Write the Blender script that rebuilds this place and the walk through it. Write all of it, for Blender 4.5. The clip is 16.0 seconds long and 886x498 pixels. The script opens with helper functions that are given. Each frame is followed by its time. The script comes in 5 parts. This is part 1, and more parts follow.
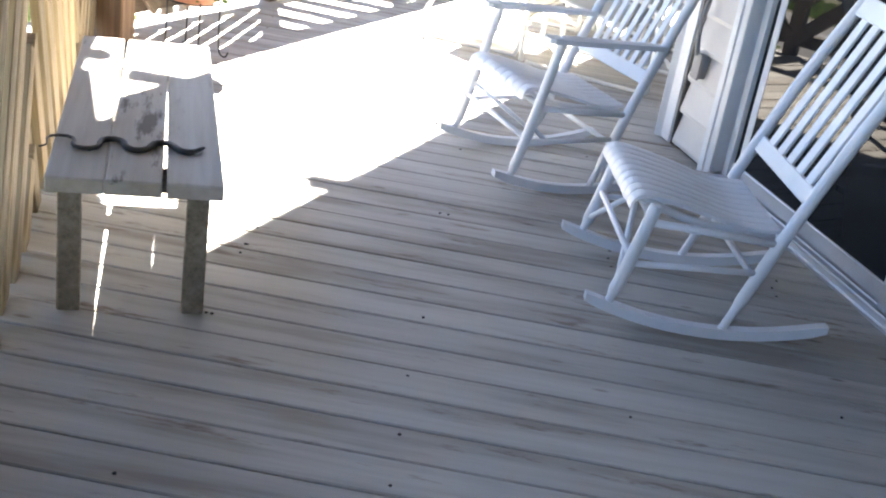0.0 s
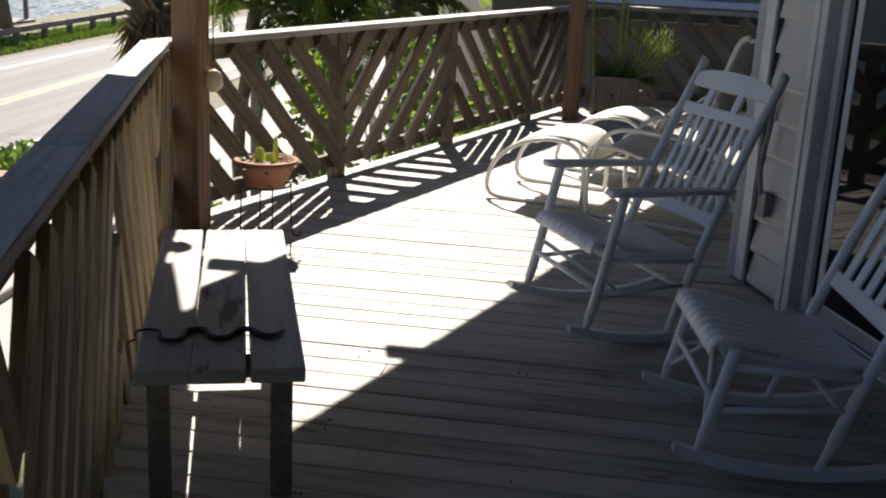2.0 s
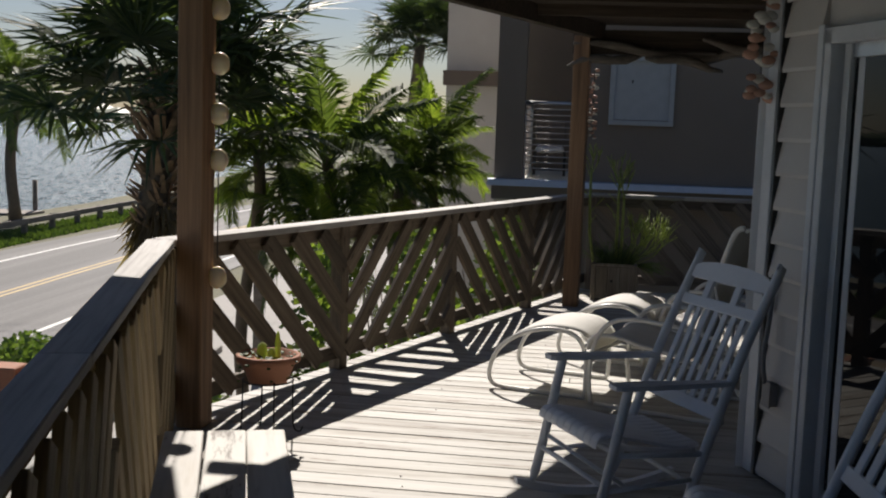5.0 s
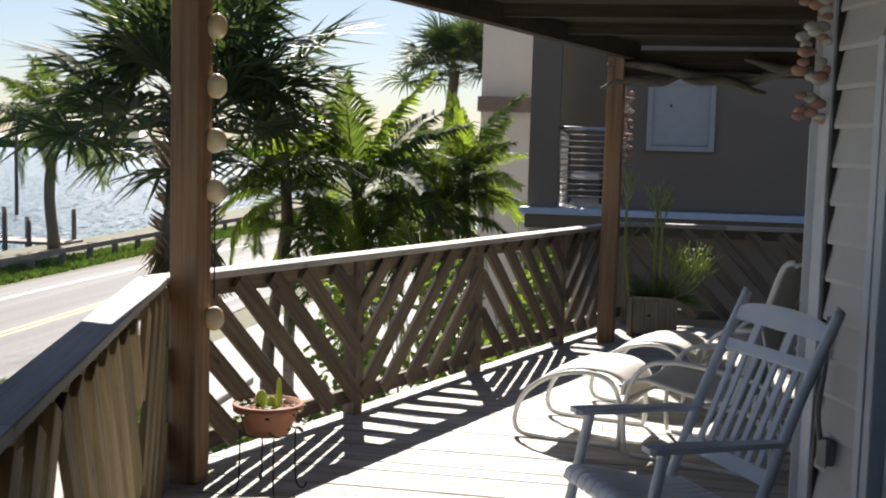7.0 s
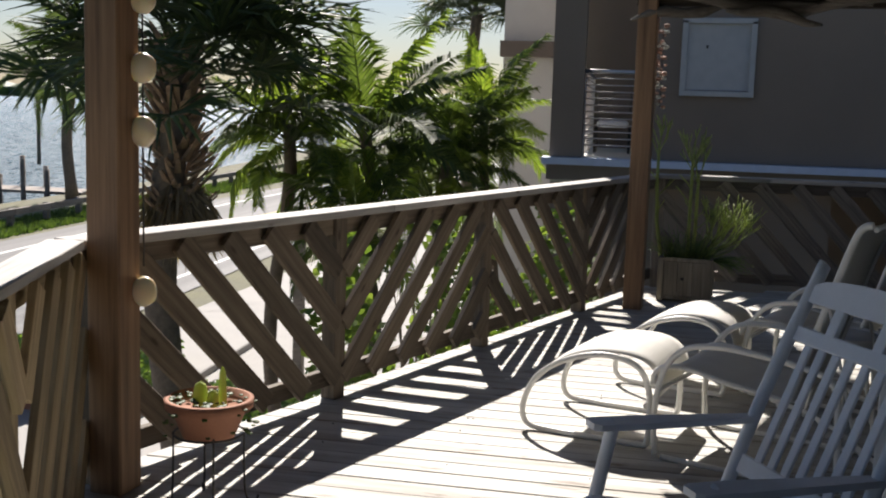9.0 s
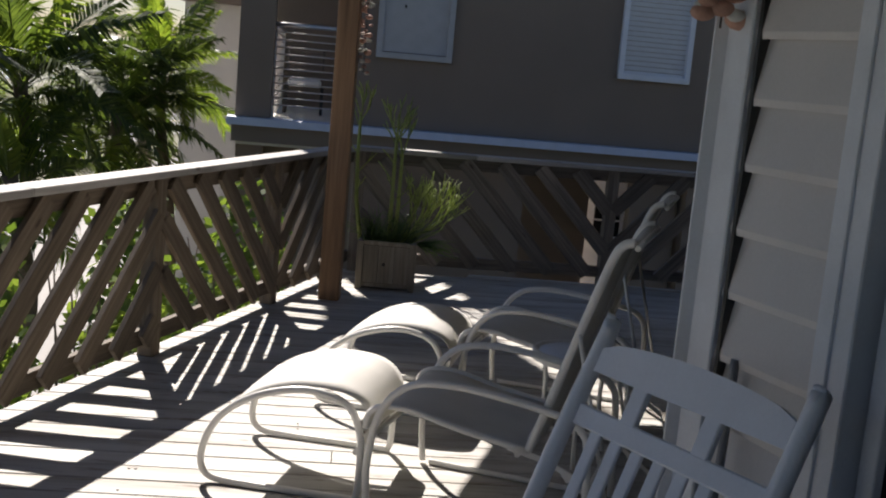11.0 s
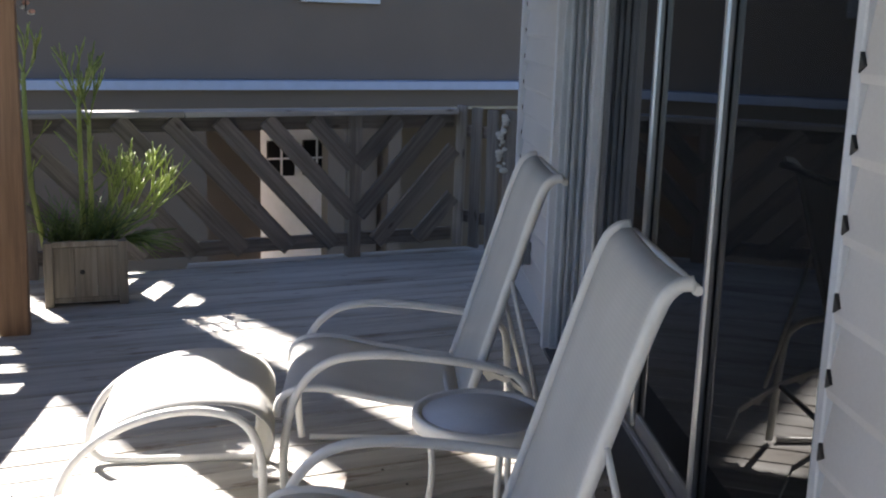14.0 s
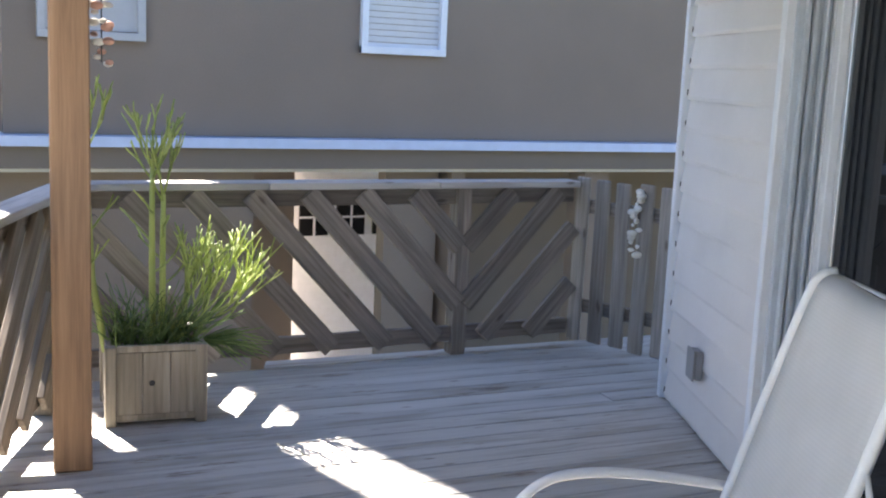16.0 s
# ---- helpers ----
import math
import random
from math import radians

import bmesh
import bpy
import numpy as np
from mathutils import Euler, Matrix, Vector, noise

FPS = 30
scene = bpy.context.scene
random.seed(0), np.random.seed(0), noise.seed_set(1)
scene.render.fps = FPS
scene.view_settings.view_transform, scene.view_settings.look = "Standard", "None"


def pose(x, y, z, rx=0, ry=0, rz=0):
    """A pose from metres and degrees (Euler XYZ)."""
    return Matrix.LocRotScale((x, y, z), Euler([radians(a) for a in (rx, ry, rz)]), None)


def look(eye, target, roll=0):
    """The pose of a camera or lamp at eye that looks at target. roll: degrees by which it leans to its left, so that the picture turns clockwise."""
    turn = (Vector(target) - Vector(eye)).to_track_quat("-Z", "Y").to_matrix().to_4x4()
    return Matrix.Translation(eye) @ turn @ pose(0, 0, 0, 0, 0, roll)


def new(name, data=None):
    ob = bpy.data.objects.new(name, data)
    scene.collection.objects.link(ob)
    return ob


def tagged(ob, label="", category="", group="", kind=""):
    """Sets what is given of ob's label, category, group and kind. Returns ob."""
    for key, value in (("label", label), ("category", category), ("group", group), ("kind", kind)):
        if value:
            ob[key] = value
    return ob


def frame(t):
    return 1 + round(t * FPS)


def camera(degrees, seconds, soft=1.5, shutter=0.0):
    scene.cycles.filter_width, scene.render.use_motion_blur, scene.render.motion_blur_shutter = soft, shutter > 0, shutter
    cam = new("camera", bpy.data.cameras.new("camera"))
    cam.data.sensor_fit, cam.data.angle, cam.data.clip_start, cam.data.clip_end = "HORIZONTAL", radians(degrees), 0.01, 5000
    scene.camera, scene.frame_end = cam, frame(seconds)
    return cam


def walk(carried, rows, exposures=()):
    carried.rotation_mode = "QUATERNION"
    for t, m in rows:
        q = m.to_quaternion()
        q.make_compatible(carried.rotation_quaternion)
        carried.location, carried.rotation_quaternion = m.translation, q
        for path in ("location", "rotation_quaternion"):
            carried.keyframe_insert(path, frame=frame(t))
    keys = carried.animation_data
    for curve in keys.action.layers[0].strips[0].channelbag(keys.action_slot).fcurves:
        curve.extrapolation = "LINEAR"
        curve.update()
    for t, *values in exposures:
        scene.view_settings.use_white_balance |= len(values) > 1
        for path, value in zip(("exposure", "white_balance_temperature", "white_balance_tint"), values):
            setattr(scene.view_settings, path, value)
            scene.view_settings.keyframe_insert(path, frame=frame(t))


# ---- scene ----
cam = camera(44.0, 16.0, 2.1)
METRES, EYE, TILT, LEAN, TURN = 8.0, 1.5, 0.0, 0.0, 0.0
PATH = [
    (0, (0.042, -0.014, 1.539), (0.031, 1.821, 0.742), 9.3),
    (0.5, (0.046, -0.015, 1.554), (-0.117, 1.816, 0.767), 6.7),
    (1, (0.051, -0.018, 1.548), (-0.171, 1.821, 0.793), 5.5),
    (1.5, (0.055, -0.027, 1.573), (-0.141, 1.856, 0.928), 3.8),
    (2, (0.044, -0.044, 1.585), (-0.139, 1.871, 1.037), 2.9),
    (2.5, (0.048, -0.057, 1.594), (-0.161, 1.874, 1.117), 2.0),
    (3, (0.055, -0.058, 1.602), (-0.169, 1.881, 1.165), 1.6),
    (3.5, (0.05, -0.07, 1.621), (-0.211, 1.877, 1.243), 2.1),
    (4, (0.045, -0.047, 1.621), (-0.218, 1.91, 1.303), 2.4),
    (4.5, (0.055, -0.044, 1.634), (-0.211, 1.918, 1.357), 1.4),
    (5, (0.042, -0.042, 1.642), (-0.165, 1.935, 1.418), 2.0),
    (7.5, (0.101, 0.728, 1.64), (-0.212, 2.695, 1.462), 2.3),
    (8, (0.087, 0.986, 1.634), (-0.227, 2.953, 1.449), 4.7),
    (8.5, (0.05, 1.249, 1.598), (-0.232, 3.213, 1.347), 1.5),
    (9, (0.093, 1.587, 1.571), (-0.231, 3.542, 1.304), 1.8),
    (9.5, (0.157, 1.838, 1.611), (-0.098, 3.804, 1.347), 4.0),
    (10, (0.028, 2.095, 1.656), (0.015, 4.072, 1.357), 6.8),
    (12.5, (-0.024, 3.654, 1.603), (0.399, 5.578, 1.256), 3.3),
    (13, (-0.028, 3.977, 1.609), (0.517, 5.865, 1.236), 4.6),
    (13.5, (-0.156, 4.264, 1.62), (0.639, 6.06, 1.246), 4.3),
    (14, (-0.269, 4.556, 1.613), (0.606, 6.306, 1.2), 1.8),
    (14.5, (-0.211, 4.905, 1.628), (0.643, 6.676, 1.262), 2.7),
    (15, (-0.23, 5.242, 1.619), (0.629, 7.017, 1.281), 4.0),
    (15.5, (-0.42, 5.561, 1.644), (0.484, 7.312, 1.304), 3.1),
    (16, (-0.379, 5.906, 1.612), (0.501, 7.673, 1.289), 2.6),
]
walk(cam, [(t, look(eye, target, roll)) for t, eye, target, roll in PATH],
     [(0.0, 4.27, 7000, 14), (0.8, 3.87, 7000, 14), (1.5, 2.68, 7000, 14), (2.0, 1.27, 6900, 14), (2.5, 0.28, 6800, 15), (3.5, 0.03, 6800, 15), (4.5, 0.23, 6800, 14), (5.0, 0.43, 6800, 14), (7.5, 1.37, 6700, 14), (9.0, 0.97, 6700, 14), (10.0, 0.92, 6700, 15), (12.5, 1.37, 6800, 16), (14.0, 2.27, 6500, 16), (15.0, 3.0, 6700, 16), (16.0, 3.5, 6800, 16)])
# world, sun
SUN_AZ, SUN_EL = radians(13.9), radians(41.5)
sun_dir = Vector((-math.sin(SUN_AZ) * math.cos(SUN_EL), math.cos(SUN_AZ) * math.cos(SUN_EL), math.sin(SUN_EL)))
world = bpy.data.worlds.new("world")
scene.world = world
world.use_nodes = True
wn = world.node_tree.nodes
sky = wn.new("ShaderNodeTexSky")
sky.sky_type, sky.sun_disc, sky.sun_elevation, sky.sun_rotation = "NISHITA", False, SUN_EL, -SUN_AZ
sky.air_density, sky.dust_density, sky.ozone_density = 1.0, 0.8, 1.5
wn["Background"].inputs[1].default_value = 0.035
tone = wn.new("ShaderNodeMix")
tone.data_type, tone.blend_type = "RGBA", "MULTIPLY"
tone.inputs[0].default_value, tone.inputs[7].default_value = 1.0, (0.89, 1.0, 1.16, 1)
world.node_tree.links.new(sky.outputs[0], tone.inputs[6])
world.node_tree.links.new(tone.outputs[2], wn["Background"].inputs[0])
sun = new("sun", bpy.data.lights.new("sun", "SUN"))
sun.data.energy, sun.data.angle, sun.data.color = 5.0, radians(0.5), (1, 0.965, 0.90)
sun.matrix_world = look(sun_dir * 50, (0, 0, 0))


# ---- mesh helpers ----
def box(bm, m, sx, sy, sz, bevel=0.0):
    """A box of that size, centred at the pose m."""
    made = bmesh.ops.create_cube(bm, size=1, matrix=m @ Matrix.Diagonal((sx, sy, sz, 1)))
    if bevel:
        edges = list({e for v in made["verts"] for e in v.link_edges})
        bmesh.ops.bevel(bm, geom=edges, offset=bevel, segments=1, affect="EDGES")
    return bm


def at(x, y, z, rx=0, ry=0, rz=0):
    return pose(x, y, z, rx, ry, rz)


def beam_matrix(p, q, up=(0, 0, 1)):
    """x runs from p to q, z as near up as it can be; the origin is halfway."""
    p, q = Vector(p), Vector(q)
    x = (q - p).normalized()
    y = Vector(up).cross(x).normalized()
    z = x.cross(y)
    m = Matrix((x, y, z)).transposed().to_4x4()
    return Matrix.Translation((p + q) / 2) @ m, (q - p).length


def beam(bm, p, q, w, h, up=(0, 0, 1), bevel=0.0):
    m, far = beam_matrix(p, q, up)
    return box(bm, m, far, w, h, bevel)


def tube(bm, pts, r, seg=8, flat=1.0, closed=False):
    """A round bar through the points; r is one radius or one a point."""
    pts = [Vector(p) for p in pts]
    n = len(pts)
    rs = r if isinstance(r, (list, tuple)) else [r] * n
    rings, side = [], None
    for i, p in enumerate(pts):
        a = pts[i - 1] if i or closed else p
        b = pts[(i + 1) % n] if i < n - 1 or closed else p
        t = (b - a).normalized()
        if side is None:
            side = t.orthogonal().normalized()
        side = (side - t * side.dot(t)).normalized()
        up = t.cross(side)
        rings.append([bm.verts.new(p + (side * math.cos(k * math.tau / seg) * flat + up * math.sin(k * math.tau / seg)) * rs[i]) for k in range(seg)])
    for i in range(n if closed else n - 1):
        a, b = rings[i], rings[(i + 1) % n]
        for k in range(seg):
            f = bm.faces.new((a[k], a[(k + 1) % seg], b[(k + 1) % seg], b[k]))
            f.smooth = True
    if not closed:
        bm.faces.new(rings[0][::-1])
        bm.faces.new(rings[-1])
    return bm


def smooth_path(pts, steps=5, closed=False):
    """Catmull-Rom through the points."""
    pts = [Vector(p) for p in pts]
    n, out = len(pts), []
    for i in range(n if closed else n - 1):
        a, b, c, d = (pts[(i + k) % n] if closed else pts[min(max(i + k, 0), n - 1)] for k in (-1, 0, 1, 2))
        for s in range(steps):
            t = s / steps
            out.append(0.5 * (2 * b + (c - a) * t + (2 * a - 5 * b + 4 * c - d) * t * t + (3 * b - a - 3 * c + d) * t ** 3))
    return out if closed else out + [pts[-1]]


def lathe(bm, profile, seg=24, m=None):
    """Turns (radius, height) pairs round z."""
    m = m or Matrix()
    rings = [[bm.verts.new(m @ Vector((r * math.cos(k * math.tau / seg), r * math.sin(k * math.tau / seg), z))) for k in range(seg)] for r, z in profile]
    for a, b in zip(rings, rings[1:]):
        for k in range(seg):
            f = bm.faces.new((a[k], a[(k + 1) % seg], b[(k + 1) % seg], b[k]))
            f.smooth = True
    return bm


def part(name, bm, material, parent=None, label="", place=None, kind="", smooth=False):
    """Links a bmesh as one mesh object under its parent."""
    me = bpy.data.meshes.new(name)
    bmesh.ops.recalc_face_normals(bm, faces=bm.faces) if len(bm.faces) < 20000 else None
    if smooth:
        for f in bm.faces:
            f.smooth = True
    bm.to_mesh(me)
    bm.free()
    me.materials.append(material)
    ob = new(name, me)
    ob.parent = parent
    if place is not None:
        ob.matrix_basis = place
    return tagged(ob, label, kind=kind)


def piece(name, me, parent, place):
    """One more object on a mesh that is shared."""
    ob = new(name, me)
    ob.parent, ob.matrix_basis = parent, place
    return ob


def thing(name, label, category, place=None, group=""):
    ob = new(name)
    ob.empty_display_size = 0.1
    if place is not None:
        ob.matrix_basis = place
    return tagged(ob, label, category, group)


def B():
    return bmesh.new()


# ---- materials ----
def material(name, rough=0.6, metal=0.0):
    m = bpy.data.materials.new(name)
    m.use_nodes = True
    b = m.node_tree.nodes["Principled BSDF"]
    b.inputs["Roughness"].default_value, b.inputs["Metallic"].default_value = rough, metal
    return m, m.node_tree.nodes, m.node_tree.links, b


def ramp(nodes, links, fac, stops):
    r = nodes.new("ShaderNodeValToRGB")
    e = r.color_ramp.elements
    while len(e) < len(stops):
        e.new(0.5)
    for el, (p, c) in zip(e, stops):
        el.position, el.color = p, (*c, 1)
    links.new(fac, r.inputs[0])
    return r.outputs[0]


def noise_tex(nodes, links, vec, scale, detail=4, rough=0.55):
    n = nodes.new("ShaderNodeTexNoise")
    n.inputs["Scale"].default_value, n.inputs["Detail"].default_value, n.inputs["Roughness"].default_value = scale, detail, rough
    links.new(vec, n.inputs["Vector"])
    return n.outputs["Fac"]


def mapping(nodes, links, scale, shift=None):
    c = nodes.new("ShaderNodeTexCoord")
    m = nodes.new("ShaderNodeMapping")
    m.inputs["Scale"].default_value = scale
    links.new(c.outputs["Object"], m.inputs["Vector"])
    i = nodes.new("ShaderNodeObjectInfo")
    mul = nodes.new("ShaderNodeMath")
    mul.operation = "MULTIPLY"
    mul.inputs[1].default_value = 37.0
    links.new(i.outputs["Random"], mul.inputs[0])
    comb = nodes.new("ShaderNodeCombineXYZ")
    for k in range(3):
        links.new(mul.outputs[0], comb.inputs[k])
    links.new(comb.outputs[0], m.inputs["Location"])
    return m.outputs[0], i.outputs["Random"]


def mix(nodes, links, fac, a, b, kind="MIX"):
    n = nodes.new("ShaderNodeMix")
    n.data_type, n.blend_type = "RGBA", kind
    for s, v in ((n.inputs[0], fac), (n.inputs[6], a), (n.inputs[7], b)):
        if hasattr(v, "links"):
            links.new(v, s)
        elif s == n.inputs[0]:
            s.default_value = v
        else:
            s.default_value = (*v, 1)
    return n.outputs[2]


def bump(nodes, links, b, height, strength, far=0.002):
    n = nodes.new("ShaderNodeBump")
    n.inputs["Strength"].default_value, n.inputs["Distance"].default_value = strength, far
    links.new(height, n.inputs["Height"])
    links.new(n.outputs[0], b.inputs["Normal"])


def wood(name, dark, mid, light, rough=0.75, grain=(2, 45, 45), vary=0.25, knots=True, axis=0, relief=0.5):
    """Sawn wood, the grain along the given local axis."""
    m, N, L, b = material(name, rough)
    order = [grain[1]] * 3
    order[axis] = grain[0]
    vec, rnd = mapping(N, L, order)
    fine = noise_tex(N, L, vec, 1.0, 6, 0.65)
    order2 = [6.0] * 3
    order2[axis] = 0.9
    vec2, _ = mapping(N, L, order2)
    broad = noise_tex(N, L, vec2, 1.0, 3)
    col = ramp(N, L, fine, [(0.28, dark), (0.5, mid), (0.75, light)])
    shade = ramp(N, L, broad, [(0.3, (0.62,) * 3), (0.65, (1.12,) * 3)])
    col = mix(N, L, 0.8, col, shade, "MULTIPLY")
    tone = ramp(N, L, rnd, [(0, (1 - vary,) * 3), (1, (1 + vary * 0.6, 1 + vary * 0.55, 1 + vary * 0.5))])
    col = mix(N, L, 1.0, col, tone, "MULTIPLY")
    if knots:
        order3 = [9.0] * 3
        order3[axis] = 3.2
        vec3, _ = mapping(N, L, order3)
        v = N.new("ShaderNodeTexVoronoi")
        v.inputs["Scale"].default_value = 1.0
        L.new(vec3, v.inputs["Vector"])
        spot = ramp(N, L, v.outputs["Distance"], [(0.05, (0.35, 0.3, 0.26)), (0.13, (1, 1, 1))])
        col = mix(N, L, 0.8, col, spot, "MULTIPLY")
    L.new(col, b.inputs["Base Color"])
    bump(N, L, b, fine, relief)
    return m


def plain(name, colour, rough=0.5, metal=0.0, scale=8.0, amount=0.15, relief=0.15, far=0.001, fine=120.0):
    """Paint, metal, plastic, stone: a colour with dirt at two scales."""
    m, N, L, b = material(name, rough, metal)
    vec, rnd = mapping(N, L, (1, 1, 1))
    broad, small = noise_tex(N, L, vec, scale, 5), noise_tex(N, L, vec, fine, 3)
    lo, hi = tuple(c * (1 - amount) for c in colour), tuple(min(c * (1 + amount * 0.5), 0.95) for c in colour)
    col = ramp(N, L, broad, [(0.3, lo), (0.65, hi)])
    col = mix(N, L, 0.35, col, ramp(N, L, small, [(0.3, lo), (0.7, hi)]))
    L.new(col, b.inputs["Base Color"])
    r = N.new("ShaderNodeMapRange")
    r.inputs[3].default_value, r.inputs[4].default_value = max(rough - 0.1, 0.03), min(rough + 0.12, 1)
    L.new(broad, r.inputs[0])
    L.new(r.outputs[0], b.inputs["Roughness"])
    if relief:
        bump(N, L, b, small, relief, far)
    return m


def leafy(name, colour, tip, through_light=0.35, rough=0.55):
    m, N, L, b = material(name, rough)
    geo = N.new("ShaderNodeNewGeometry")
    col = ramp(N, L, geo.outputs["Random Per Island"], [(0, colour), (1, tip)])
    L.new(col, b.inputs["Base Color"])
    t = N.new("ShaderNodeBsdfTranslucent")
    warm = mix(N, L, 1.0, col, (1.6, 1.7, 0.7), "MULTIPLY")
    L.new(warm, t.inputs[0])
    s = N.new("ShaderNodeMixShader")
    s.inputs[0].default_value = through_light
    L.new(b.outputs[0], s.inputs[1])
    L.new(t.outputs[0], s.inputs[2])
    L.new(s.outputs[0], N["Material Output"].inputs[0])
    return m


def deck_wood(name="deck_planks", bright=1.0, mark=0.36, deep=(0.46, 0.36, 0.30), stain=0.66):
    """Weathered planks: soft grain, brown stains, small knots."""
    m, N, L, b = material(name, 0.72)
    vec, rnd = mapping(N, L, (1.6, 30, 30))
    grain = noise_tex(N, L, vec, 1.0, 5, 0.6)
    col = ramp(N, L, grain, [(p, tuple(c * bright for c in q)) for p, q in ((0.25, (0.355, 0.345, 0.325)), (0.5, (0.42, 0.41, 0.385)), (0.8, (0.475, 0.465, 0.44)))])
    tone = ramp(N, L, rnd, [(0, (0.93, 0.93, 0.92)), (0.5, (1.0, 1.0, 0.98)), (1, (1.08, 1.08, 1.07))])
    col = mix(N, L, 1.0, col, tone, "MULTIPLY")
    vec2, _ = mapping(N, L, (0.9, 7, 7))
    soft = noise_tex(N, L, vec2, 1.0, 4, 0.6)
    col = mix(N, L, 0.8, col, ramp(N, L, soft, [(0.36, (stain, stain * 0.93, stain * 0.85)), (0.50, (1, 1, 1)), (0.72, (1.12, 1.13, 1.14))]), "MULTIPLY")
    vec3, _ = mapping(N, L, (2.4, 12, 12))
    spots = noise_tex(N, L, vec3, 1.0, 6, 0.7)
    col = mix(N, L, 0.9, col, ramp(N, L, spots, [(mark - 0.05, deep), (mark + 0.04, (1, 1, 1))]), "MULTIPLY")
    vec4, _ = mapping(N, L, (2.6, 8, 8))
    v = N.new("ShaderNodeTexVoronoi")
    v.inputs["Scale"].default_value = 1.0
    L.new(vec4, v.inputs["Vector"])
    col = mix(N, L, 0.8, col, ramp(N, L, v.outputs["Distance"], [(0.03, (0.42, 0.36, 0.32)), (0.09, (1, 1, 1))]), "MULTIPLY")
    L.new(col, b.inputs["Base Color"])
    bump(N, L, b, grain, 0.35)
    return m


DECK = deck_wood("deck_planks", 1.08, 0.37)
BENCH_WOOD = deck_wood("bench_planks", 1.2, 0.33, (0.5, 0.44, 0.4), 0.85)
CRACKED_WOOD = deck_wood("cracked_bench_plank", 1.2, 0.43, (0.22, 0.19, 0.17), 0.85)
GREY_WOOD = wood("weathered_wood", (0.11, 0.095, 0.08), (0.21, 0.18, 0.155), (0.32, 0.285, 0.25), 0.8, relief=0.6)
CAP_WOOD = wood("rail_cap_wood", (0.32, 0.31, 0.295), (0.46, 0.445, 0.425), (0.52, 0.505, 0.485), 0.75, relief=0.6)
BROWN_WOOD = wood("stained_post_wood", (0.13, 0.075, 0.04), (0.24, 0.14, 0.075), (0.34, 0.21, 0.12), 0.6, axis=2, knots=False, grain=(1.2, 30))
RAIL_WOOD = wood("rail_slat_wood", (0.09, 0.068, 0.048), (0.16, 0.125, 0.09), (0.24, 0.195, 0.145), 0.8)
TAN_WOOD = wood("bleached_slat_wood", (0.22, 0.16, 0.09), (0.38, 0.29, 0.17), (0.52, 0.41, 0.26), 0.75)
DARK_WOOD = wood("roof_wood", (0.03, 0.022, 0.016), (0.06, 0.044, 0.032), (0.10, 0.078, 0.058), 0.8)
BOX_WOOD = wood("planter_wood", (0.18, 0.155, 0.12), (0.31, 0.27, 0.21), (0.42, 0.375, 0.31), 0.7, axis=2)
WHITE = plain("white_paint", (0.74, 0.77, 0.82), 0.38, amount=0.08, relief=0.1)
SIDING = plain("vinyl_siding", (0.62, 0.60, 0.58), 0.5, scale=2.5, amount=0.10, relief=0.12)
TRIM = plain("trim_paint", (0.66, 0.69, 0.73), 0.45, amount=0.10)
ALU = plain("aluminium", (0.62, 0.63, 0.65), 0.35, 0.85, amount=0.12)
CHAIR_METAL = plain("enamelled_tube", (0.80, 0.79, 0.75), 0.3, amount=0.06, relief=0.03)
STUCCO = plain("brown_stucco", (0.24, 0.188, 0.148), 0.9, scale=1.2, amount=0.10, relief=0.5, far=0.004, fine=60)
STUCCO_DARK = plain("umber_stucco", (0.20, 0.165, 0.135), 0.9, scale=1.2, amount=0.10, relief=0.4, far=0.004, fine=60)
# skylight on the ledge top, put into its colour
BAND = plain("ledge_sky_tint", (0.55, 0.63, 0.80), 0.6, amount=0.1)
CREAM = plain("cream_render", (0.68, 0.67, 0.62), 0.85, scale=1.0, amount=0.12)
ASPHALT, N_, L_, b_ = material("road_asphalt", 0.85)
g_ = N_.new("ShaderNodeNewGeometry")
m_ = N_.new("ShaderNodeMapping")
m_.inputs["Scale"].default_value = (0.9, 0.03, 1)
L_.new(g_.outputs["Position"], m_.inputs["Vector"])
streak = ramp(N_, L_, noise_tex(N_, L_, m_.outputs[0], 1.0, 3), [(0.35, (0.13, 0.128, 0.125)), (0.62, (0.21, 0.205, 0.20))])
fine_ = noise_tex(N_, L_, g_.outputs["Position"], 9.0, 4)
L_.new(mix(N_, L_, 0.4, streak, ramp(N_, L_, fine_, [(0.3, (0.6,) * 3), (0.7, (1.15,) * 3)]), "MULTIPLY"), b_.inputs["Base Color"])
bump(N_, L_, b_, fine_, 0.5, 0.01)
CONCRETE = plain("concrete", (0.32, 0.305, 0.285), 0.85, scale=0.8, amount=0.2, relief=0.4)
YELLOW = plain("yellow_line", (0.5, 0.36, 0.15), 0.7, amount=0.15)
LINE = plain("white_line", (0.66, 0.66, 0.64), 0.7, amount=0.15)
GRASS = plain("grass_ground", (0.12, 0.115, 0.06), 0.9, scale=0.8, amount=0.45, relief=0.6, far=0.03, fine=14)
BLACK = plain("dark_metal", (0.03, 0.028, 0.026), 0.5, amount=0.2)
TERRA = plain("terracotta", (0.33, 0.145, 0.085), 0.8, amount=0.2)
GREYBOX = plain("grey_box", (0.25, 0.25, 0.26), 0.55, amount=0.2)
BOOTS = plain("leaf_base_fibre", (0.33, 0.225, 0.15), 0.9, scale=9, amount=0.5, relief=0.8, far=0.01, fine=50)
DEAD = leafy("dead_leaf", (0.14, 0.10, 0.06), (0.30, 0.23, 0.15), 0.2, 0.8)
